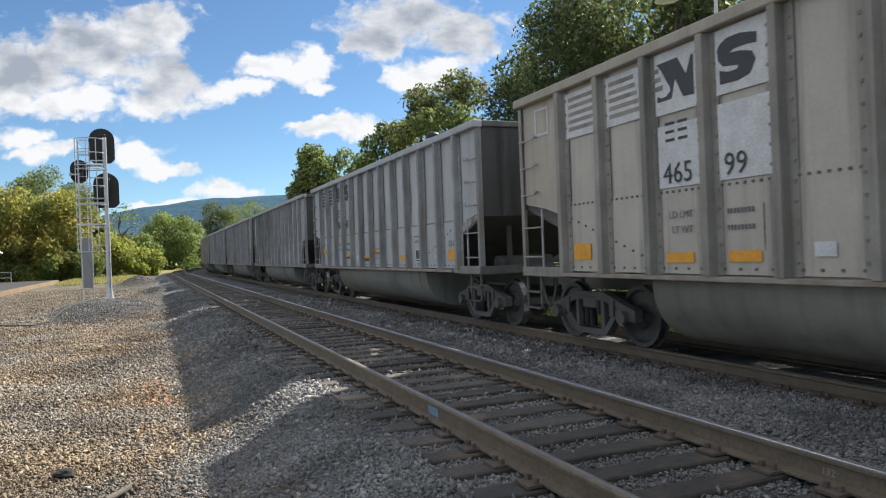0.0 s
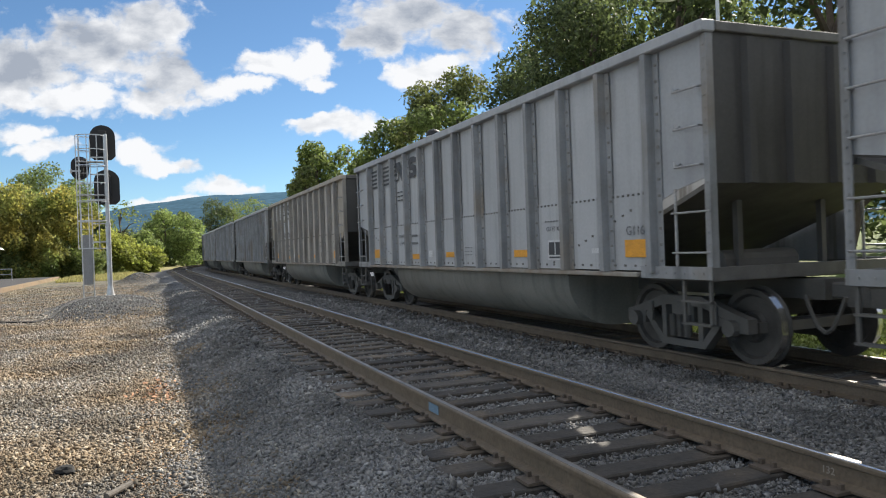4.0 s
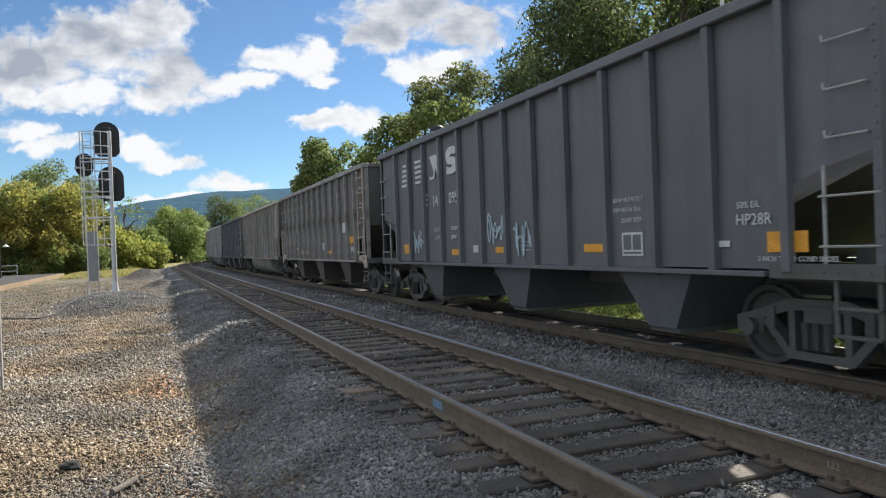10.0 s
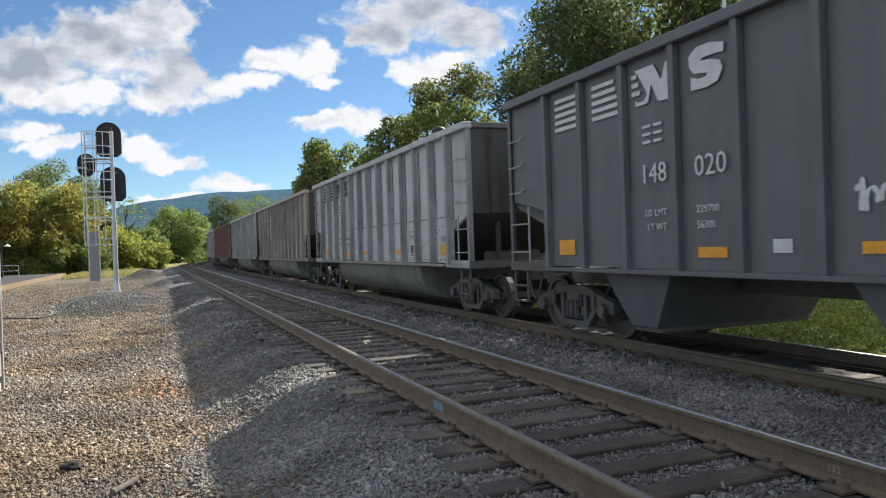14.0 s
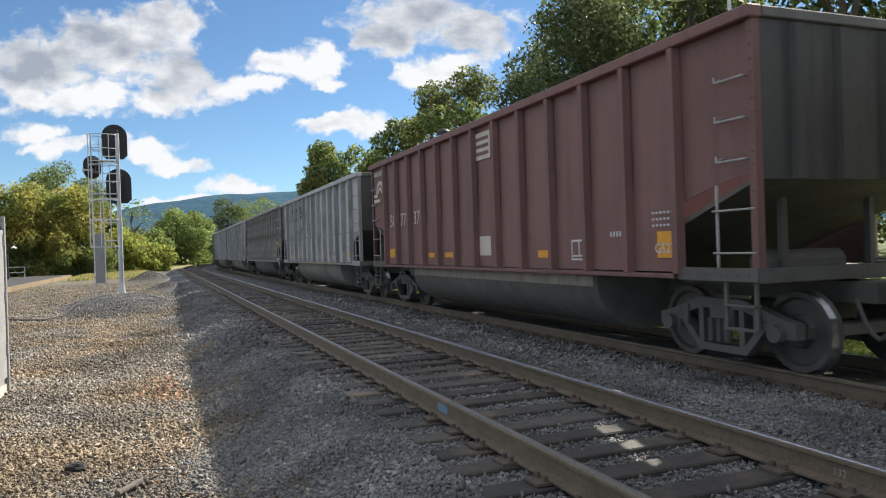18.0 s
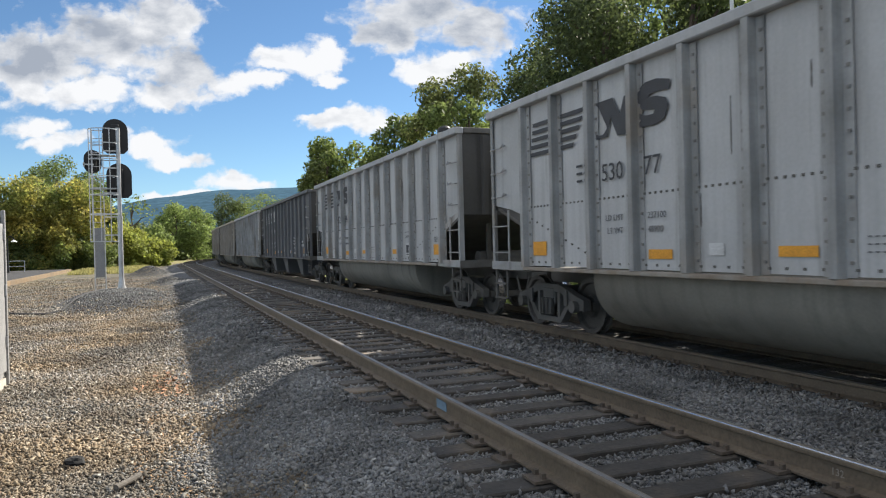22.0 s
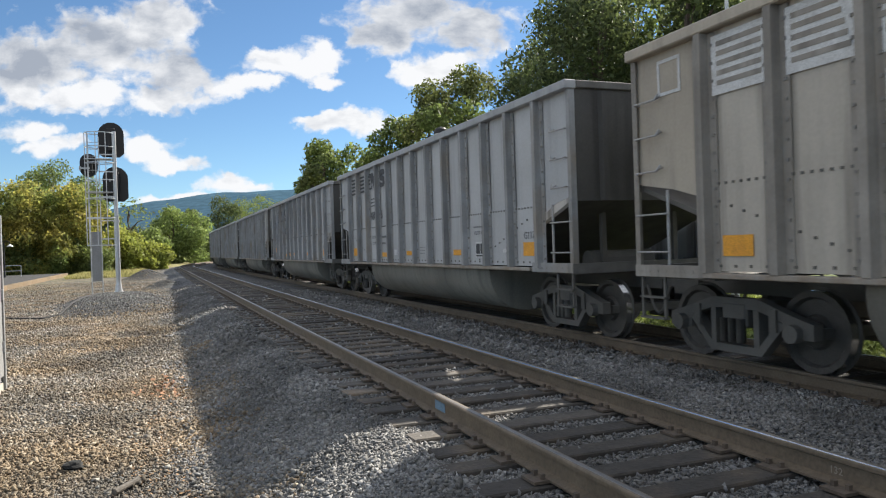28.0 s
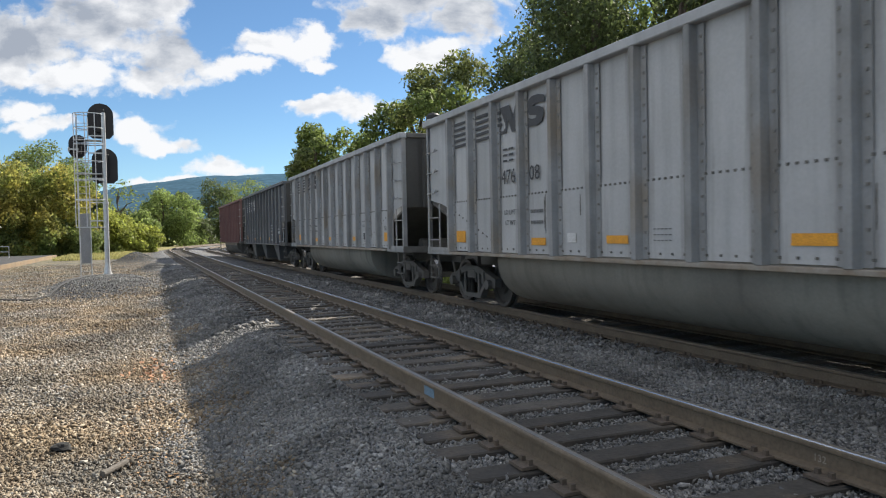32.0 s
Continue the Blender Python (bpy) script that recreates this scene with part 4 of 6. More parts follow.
def coal_car(kind, paint, post_paint, rib):
    """An open coal car: plated sides between posts, top chord, bathtub or hopper bottom, bogies and end gear."""
    name = {"tub": "coal_gondola", "hopper": "hopper_car"}[kind]
    car = thing(name, "coal car", "railcar", "cars of the coal train")
    first, gap = (1.06, 1.02) if paint is BROWN else (1.34, 1.0) if paint is RED else (POST0, STEP)
    posts = [first + gap * k for k in range(13)]
    smooth_sided = paint in (BROWN, RED, BLACK)
    cuts = [0.0] + posts + [LEN]
    k = paint.name

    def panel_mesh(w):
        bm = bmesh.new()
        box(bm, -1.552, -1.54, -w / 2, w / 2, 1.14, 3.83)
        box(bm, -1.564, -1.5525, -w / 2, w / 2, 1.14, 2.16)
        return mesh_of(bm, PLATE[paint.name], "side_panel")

    def corner_panel_mesh(w):
        bm = bmesh.new()
        h = w / 2 - 0.04
        prism(bm, [(-h, 2.23), (0.1 * h, 2.12), (h, 1.97), (h, 3.83), (-h, 3.83)], 0, -1.555, -1.54)
        return mesh_of(bm, paint, "side_panel")

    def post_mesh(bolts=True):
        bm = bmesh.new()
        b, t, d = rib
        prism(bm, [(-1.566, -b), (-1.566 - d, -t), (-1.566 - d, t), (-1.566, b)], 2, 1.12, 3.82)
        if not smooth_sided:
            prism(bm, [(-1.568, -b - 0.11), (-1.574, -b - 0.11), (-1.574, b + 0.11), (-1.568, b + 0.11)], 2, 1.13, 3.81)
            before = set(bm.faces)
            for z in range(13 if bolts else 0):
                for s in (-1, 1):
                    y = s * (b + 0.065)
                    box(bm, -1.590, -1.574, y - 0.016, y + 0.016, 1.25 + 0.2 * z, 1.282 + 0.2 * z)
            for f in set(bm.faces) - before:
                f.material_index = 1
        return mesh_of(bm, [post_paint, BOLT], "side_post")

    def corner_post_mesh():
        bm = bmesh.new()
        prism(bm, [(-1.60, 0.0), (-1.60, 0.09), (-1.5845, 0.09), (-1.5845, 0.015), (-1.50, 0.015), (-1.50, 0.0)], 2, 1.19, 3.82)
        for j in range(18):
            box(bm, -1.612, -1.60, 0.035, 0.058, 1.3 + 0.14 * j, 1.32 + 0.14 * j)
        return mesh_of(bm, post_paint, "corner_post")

    def chord_mesh():
        bm = bmesh.new()
        box(bm, -1.68, -1.48, -LEN / 2 - 0.03, LEN / 2 + 0.03, 3.822, 3.96, 0.015)
        return mesh_of(bm, post_paint if kind != "tub" or paint is BROWN else paint, "top_chord")

    def end_chord_mesh():
        bm = bmesh.new()
        box(bm, -1.478, 1.478, -0.06, 0.10, 3.84, 3.955, 0.012)
        return mesh_of(bm, GRIME, "end_chord")

    def sill_mesh():
        bm = bmesh.new()
        box(bm, -1.66, -1.50, -LEN / 2 + 1.29, LEN / 2 - 1.29, 1.06, 1.118, 0.008)
        return mesh_of(bm, SILL if kind == "tub" and paint not in (RED, BROWN) else post_paint, "side_sill")

    def rivet_mesh():
        """Rivet rows over the side plates' lap, along the sill, and down the slope sheets' edge."""
        bm = bmesh.new()
        def rivet(u, z):
            y = Y(u)
            box(bm, -1.575, -1.56, y - 0.017, y + 0.017, z - 0.015, z + 0.015)
        for a, b in zip(posts, posts[1:]):
            for q in range(7):
                u = a + 0.18 + (b - a - 0.36) * q / 6
                rivet(u, 2.12)
                if q % 2 == 0:
                    rivet(u, 1.20)
        for q in range(12):
            for u in (POST0 + 0.18 + q * 0.18, LEN - POST0 - 0.18 - q * 0.18):
                if all(abs(u - p) > 0.16 for p in posts):
                    rivet(u, 1.92 - q * 0.062)
        return mesh_of(bm, GRIME if kind == "tub" else paint, "rivets")

    for side in (-1, 1):
        flip = Matrix.Diagonal((-side * 1.0, 1, 1, 1))
        for a, b in zip(cuts, cuts[1:]):
            edge = a == 0.0 or b == LEN
            me = shared(f"corner_panel{k}{b - a:.2f}", lambda: corner_panel_mesh(b - a)) if edge else shared("panel" + k, lambda: panel_mesh(gap))
            ob = part("side_panel", me, None, car)
            ob.matrix_basis = flip @ Matrix.Translation((0, Y((a + b) / 2), 0)) @ Matrix.Diagonal((1, -1 if a == 0.0 else 1, 1, 1))
        for u in posts:
            ob = part("side_post", shared(f"post{k}{post_paint.name}{side}", lambda: post_mesh(side < 0)), None, car)
            ob.matrix_basis = flip @ Matrix.Translation((0, Y(u), 0))
        for end in (1, -1):
            ob = part("corner_post", shared("corner" + k + post_paint.name, corner_post_mesh), None, car)
            ob.matrix_basis = flip @ Matrix.Translation((0, end * LEN / 2, 0)) @ Matrix.Diagonal((1, -end, 1, 1))
        for nm, make in (("top_chord", chord_mesh), ("side_sill", sill_mesh)) + ((("rivet_seam", rivet_mesh),) if not smooth_sided else ()):
            ob = part(nm, shared(nm + k + post_paint.name, make), None, car)
            ob.matrix_basis = flip
            if nm == "rivet_seam":
                tagged(ob, kind="stuff")
    for end in (1, -1):
        ob = part("end_chord", shared("end_chord" + k, end_chord_mesh), None, car)
        ob.matrix_basis = Matrix.Translation((0, end * (LEN / 2 - 0.03), 0))

    def centre_sill_mesh():
        bm = bmesh.new()
        box(bm, -0.2, 0.2, -LEN / 2 - 0.25, LEN / 2 + 0.25, 0.76, 1.0)
        return mesh_of(bm, UNDER, "centre_sill")

    part("centre_sill", shared("centre_sill", centre_sill_mesh), None, car)

    if kind == "tub":
        def tub_mesh():
            bm = bmesh.new()
            arc = [(-1.49, 1.14), (-1.49, 0.96)] + [(-1.49 + 0.80 * (1 - math.cos(t)), 0.96 - 0.73 * math.sin(t)) for t in (0.2, 0.4, 0.6, 0.8, 1.0, 1.2, 1.4, 1.5708)]
            ring = arc + [(-x, z) for x, z in reversed(arc)]
            prism(bm, ring, 1, Y(LEN - 3.2), Y(3.2))
            for f in bm.faces:
                f.smooth = len(f.verts) == 4
            return mesh_of(bm, UNDER if paint in (RED, BROWN) else TUB, "tub")
        part("tub", shared("tub" + ("r" if paint in (RED, BROWN) else ""), tub_mesh), None, car, "rounded dirty steel tub bottom")
    else:
        def bay_mesh():
            bm = bmesh.new()
            top = [bm.verts.new((x, y, 1.05)) for x, y in ((-1.46, -0.72), (1.46, -0.72), (1.46, 0.72), (-1.46, 0.72))]
            foot = [bm.verts.new((x, y, 0.34)) for x, y in ((-1.34, -0.27), (1.34, -0.27), (1.34, 0.27), (-1.34, 0.27))]
            for k in range(4):
                bm.faces.new((top[k], top[(k + 1) % 4], foot[(k + 1) % 4], foot[k]))
            bm.faces.new(top)
            bm.faces.new(foot)
            return mesh_of(bm, paint, "hopper_bay")

        def gate_mesh():
            bm = bmesh.new()
            box(bm, -1.30, 1.30, -0.29, 0.29, 0.27, 0.337, 0.01)
            return mesh_of(bm, UNDER, "outlet_gate")

        for u in (3.32, LEN / 2, LEN - 3.32):
            ob = part("hopper_bay", shared("bay" + k, bay_mesh), None, car, "sloping hopper bottom with outlet gate")
            ob.matrix_basis = Matrix.Translation((0, Y(u), 0))
            part("outlet_gate", shared("outlet_gate", gate_mesh), None, ob)

        def floor_mesh():
            bm = bmesh.new()
            box(bm, -1.5, 1.5, -LEN / 2 + 3.0, LEN / 2 - 3.0, 1.055, 1.10)
            return mesh_of(bm, UNDER, "floor_plate")
        part("floor_plate", shared("floor_plate", floor_mesh), None, car)
    car_ends(car, paint)
    for u in (1.15, LEN - 1.15):
        make_truck(car, u)
    wheels = SHARED.setdefault("wheels", {})
    for u in (0.26, 2.04, LEN - 2.04, LEN - 0.26):
        wheelset(car, u, wheels)
    return car


MARK = [0.0]      # how far the lettering stands off its usual place


def plate(car, name, u0, u1, z0, z1, material, proud=0.0, label=""):
    """A thin plate or painted patch on the side that faces the yard."""
    u0, u1 = u0 + MARK[0], u1 + MARK[0]
    bm = bmesh.new()
    box(bm, -1.572 - proud - 0.004, -1.572 - proud, Y(u1), Y(u0), z0, z1)
    return part(name, bm, material, car, label)


def outline(car, name, pts, material, proud=0.006, label=""):
    bm = bmesh.new()
    prism(bm, [(Y(u + MARK[0]), z) for u, z in pts], 0, -1.572 - proud - 0.003, -1.572 - proud)
    return part(name, bm, material, car, label)


def words(car, name, text, u, z, height, material, label=""):
    ob = part(name, LETTERS[text, height, material.name], None, car, label)
    ob.matrix_basis = Matrix.Translation((-1.585, Y(u + MARK[0]), z)) @ TEXT_TURN
    return ob


def emblem(car, u0, z0, w, h, ink):
    """A heavy zigzag block with a hooked foot: half of the owner's mark, as a plain shape."""
    p = [(0.0, 1.0), (0.59, 1.01), (0.81, 0.54), (0.95, 0.96), (1.0, 0.96), (1.0, 0.0), (0.72, 0.02), (0.51, 0.52), (0.40, 0.05), (0.0, 0.04), (0.0, 0.20), (0.12, 0.13), (0.26, 0.14), (0.38, 0.26), (0.36, 0.36), (0.10, 0.88)]
    outline(car, "emblem", [(u0 + a * w, z0 + b * h) for a, b in p], ink)


def rounded_block(car, u0, z0, w, h, ink):
    """The other half: a rounded block with two slots."""
    p = [(0.0, 0.80), (0.10, 0.92), (0.27, 1.0), (0.62, 1.0), (1.0, 0.90), (0.99, 0.68), (0.76, 0.71), (0.42, 0.71), (0.34, 0.65), (0.62, 0.62), (0.88, 0.53), (0.96, 0.34), (0.82, 0.08), (0.52, 0.0), (0.05, 0.02), (0.05, 0.33), (0.27, 0.25), (0.50, 0.25), (0.54, 0.33), (0.14, 0.40), (0.02, 0.56)]
    outline(car, "emblem", [(u0 + a * w, z0 + b * h) for a, b in p], ink)


def mark_car(car, style, digits, ink, front, stripe=None):
    """Stripes, owner's mark, fleet number, weight data, reflectors and cards on the yard side."""
    nose = NOSE + (0.12 if digits[1] == "095" else 0.0)
    if style == 1:
        for u0, u1 in ((1.42, 2.06), (2.44, 3.10)):
            for k in range(5):
                z = 3.20 + 0.108 * k
                plate(car, "stripe", u0, u1 - (0.03 * k if u0 > 2 else 0), z, z + 0.056, stripe or ink, 0.004)
        for k in range(3):
            plate(car, "stripe", 3.37, 3.54 - 0.03 * k, 3.36 + 0.108 * k, 3.416 + 0.108 * k, stripe or ink, 0.004)
        emblem(car, 3.44, 3.20, 0.64, 0.48, ink)
        rounded_block(car, 4.46, 3.20, 0.56, 0.49, ink)
        initials(car, 3.56, 2.72, 0.38, 0.23, ink)
        spots, zd, hd = ((3.50, digits[0]), (4.50, digits[1])), 2.22 if digits[0] in ("465", "467", "472", "148", "499") else 2.34, 0.24
    else:
        for u0, u1, lean in ((1.42, 2.06, 0.0), (2.40, 3.12, 0.55)):
            for k in range(5):
                z = 2.95 + 0.12 * k
                cut = lean * (4 - k) / 4 * 0.6
                lead = 0.025 * k if lean == 0 else 0.0
                outline(car, "stripe", [(u0 + lead, z), (u1 - cut - 0.05 * bool(lean), z), (u1 - cut, z + 0.065), (u0 + lead, z + 0.065)], ink, 0.004)
        emblem(car, 3.38, 2.94, 0.72, 0.54, ink)
        rounded_block(car, 4.36, 2.97, 0.64, 0.57, ink)
        initials(car, 2.84, 2.40, 0.36, 0.26, ink)
        spots, zd, hd = ((3.50, digits[0]), (4.46, digits[1])), 2.36, 0.24
    for u, text in spots:
        if text:
            words(car, "fleet_number", text, u, zd, hd, ink)
    faint = FADED if ink is INK else ink
    words(car, "weight_stencil", "LD LMT", 3.58, 1.80, 0.085, faint)
    words(car, "weight_stencil", "LT WT", 3.62, 1.62, 0.085, faint)
    known = {"095": ("228000", "58000"), "34": ("236900", "49100"), "475": ("229200", "56800"), "020": ("229700", "56300"), "77": ("237100", "48900"), "83": ("237300", "48700")}.get(digits[1]) if digits[0] in ("145", "499", "148", "530", "509") else None
    for q in range(2):
        if known:
            words(car, "weight_stencil", known[q], 4.52, 1.80 - 0.18 * q, 0.085, faint)
        else:
            bars(car, 4.52, 4.92, 1.805 - 0.18 * q, 1.86 - 0.18 * q, faint, 8)
    reflectors(car, digits[1])
    if digits[1] not in ("83", "00"):
        plate(car, "data_card", 5.62, 5.86, 1.33, 1.47, WHITE, 0.003, "white data card")
    icon = nose - (4.36 if ink is WHITE else 3.88)
    plate(car, "data_panel", icon, icon + 0.44, 1.27, 1.58, WHITE, 0.0, "white-framed data panel")
    field = BLACK if ink is WHITE else INK
    for u0, u1, z0, z1 in ((icon + 0.035, icon + 0.20, 1.35, 1.548), (icon + 0.235, icon + 0.405, 1.35, 1.548), (icon + 0.035, icon + 0.405, 1.298, 1.325)):
        plate(car, "data_field", u0, u1, z0, z1, field, 0.005)
    if ink is WHITE:
        for text, u, z in (("EXW 10-7 H 12-7", icon - 0.16, 1.98), ("EW 10-7 H 12-6", icon - 0.16, 1.85), ("CU FT 3737", icon, 1.71)):
            words(car, "capacity_stencil", text, u, z, 0.06, faint)
        words(car, "shop_stencil", "50% E/L", nose - 2.28, 1.78, 0.07, faint)
        words(car, "shop_stencil", "2 INCH TREAD COND SHOES", nose - 2.0, 1.22, 0.05, faint)
    else:
        words(car, "capacity_stencil", "CU FT 4023", icon - 0.02, 1.72, 0.07, faint)
        bars(car, icon - 0.06, icon + 0.44, 1.86, 1.885, faint, 6)
    plate(car, "builder_plate", nose - 2.66, nose - 2.40, 1.37, 1.44, WHITE, 0.004, "small cast builder's plate")
    for q in range(3):
        bars(car, 7.62, 7.98, 1.36 + 0.07 * q, 1.374 + 0.07 * q, faint, 5)
    words(car, "shop_stencil", front, nose - (2.30 if ink is WHITE else 1.84), 1.60, 0.12, faint)


def initials(car, u0, z0, w, h, ink):
    """The owner's two initials as plain level bars."""
    for k in range(3):
        for a, b in ((0.0, 0.42), (0.58, 1.0)):
            plate(car, "stencil_bar", u0 + a * w, u0 + b * w, z0 + 0.43 * h * k, z0 + 0.43 * h * k + 0.035, ink, 0.004)


def reflectors(car, number=""):
    """Amber strips along the side; some cars have theirs daubed over or set otherwise."""
    strips = [(1.44, 1.88, 1.31, 1.54), (4.52, 4.98, 1.28, 1.40), (6.62, 7.10, 1.32, 1.43), (9.70, 10.22, 1.32, 1.44), (NOSE - 1.88, NOSE - 1.40, 1.31, 1.54)]
    if number == "475":
        outline(car, "daub", [(9.42 + 0.20 * math.cos(t), 1.39 + 0.075 * math.sin(t) - 0.03 * math.cos(t)) for t in np.linspace(0, 2 * math.pi, 15)[:-1].tolist()], PATCH, 0.002, "pale daub of paint over a strip")
        strips[3] = (9.53, 9.66, 1.33, 1.42)
    elif number == "99":
        strips.append((3.50, 3.98, 1.27, 1.39))
    elif number == "095":
        strips[3], strips[4] = (9.56, 10.08, 1.32, 1.44), (NOSE - 1.76, NOSE - 1.26, 1.31, 1.52)
    elif number == "43":
        for u0, u1, z0, z1 in ((4.42, 4.98, 1.38, 1.48), (6.48, 7.10, 1.30, 1.42), (7.60, 8.16, 1.50, 1.64)):
            plate(car, "strip_backing", u0, u1, z0, z1, INK, 0.001, "black backing of a strip")
        strips[0], strips[1], strips[2] = (1.28, 1.70, 1.56, 1.74), (4.44, 4.96, 1.44, 1.52), (6.50, 7.08, 1.38, 1.47)
        strips.append((7.62, 8.14, 1.53, 1.62))
    elif number == "83":
        strips[0] = (1.40, 1.80, 1.48, 1.70)
        plate(car, "strip_backing", 5.44, 6.08, 1.26, 1.46, INK, 0.001, "black backing of a strip")
        strips.insert(2, (5.47, 6.05, 1.29, 1.43))
    for u0, u1, z0, z1 in strips:
        plate(car, "reflector", u0, u1, z0, z1, ORANGE, 0.003, "amber reflective strip")


def bars(car, u0, u1, z0, z1, ink, n=2):
    """Writing as plain bars."""
    w = (u1 - u0) / n
    for k in range(n):
        plate(car, "stencil_bar", u0 + w * k, u0 + w * (k + 0.55), z0, z1, ink, 0.004)


# the train, from the car that passes first: body, paint, style of the mark, fleet number as painted
TRAIN = ((None, GREY, 1, ("", "")), ("tub", BEIGE, 1, ("465", "99")), ("tub", GREY, 1, ("486", "43")), ("tub", GREY, 2, ("525", "89")), ("tub", GREY, 2, ("512", "21")),
         ("tub", GREY, 1, ("", "")), ("tub", BEIGE, 1, ("467", "06")), ("tub", GREY, 1, ("477", "76")), ("tub", GREY, 1, ("473", "00")), ("tub", PALE, 2, ("513", "51")),
         ("hopper", BLACK, 2, ("145", "095")), ("hopper", BROWN, 5, ("10", "156")), ("tub", BEIGE, 1, ("499", "34")), ("hopper", BLACK, 1, ("148", "020")), ("tub", PALE, 1, ("", "")),
         ("tub", BEIGE, 1, ("465", "")), ("tub", PALE, 1, ("483", "46")), ("tub", RED, 3, ("50", "77 37")), ("tub", PALE, 2, ("514", "40")), ("tub", BROWN, 4, ("10", "310")),
         ("tub", PALE, 2, ("530", "77")), ("tub", PALE, 2, ("524", "34")), ("hopper", BLACK, 2, ("145", "475")), ("tub", PALE, 1, ("477", "79")), ("tub", BEIGE, 1, ("", "")),
         ("tub", BEIGE, 1, ("472", "48")), ("tub", GREY, 1, ("488", "6")), ("tub", GREY, 2, ("509", "83")), ("tub", GREY, 1, ("477", "27")), ("tub", GREY, 1, ("476", "08")),
         ("tub", GREY, 1, ("", "")), ("hopper", BLACK, 2, ("", "")), ("tub", RED, 3, ("", "")))
PAINT_WORDS = {"weathered_grey_paint": "weathered grey", "pale_grey_paint": "pale grey", "dusty_beige_paint": "dusty beige", "weathered_black_paint": "sooty black",
               "faded_brown_black_paint": "faded brown-black", "oxide_red_paint": "oxide red"}
# what the sides of single cars show
TRAITS = {4: "grime-streaked sides", 8: "grime-streaked sides", 9: "brown dust patches", 10: "graffiti on its side", 11: "pale worn posts", 12: "blue-grey repainted lower side",
          13: "graffiti on its side", 17: "cream emblem", 19: "pale worn posts, graffiti", 1: "white number panels", 6: "white number panels", 15: "white number panels", 25: "white number panels"}
CARS = []


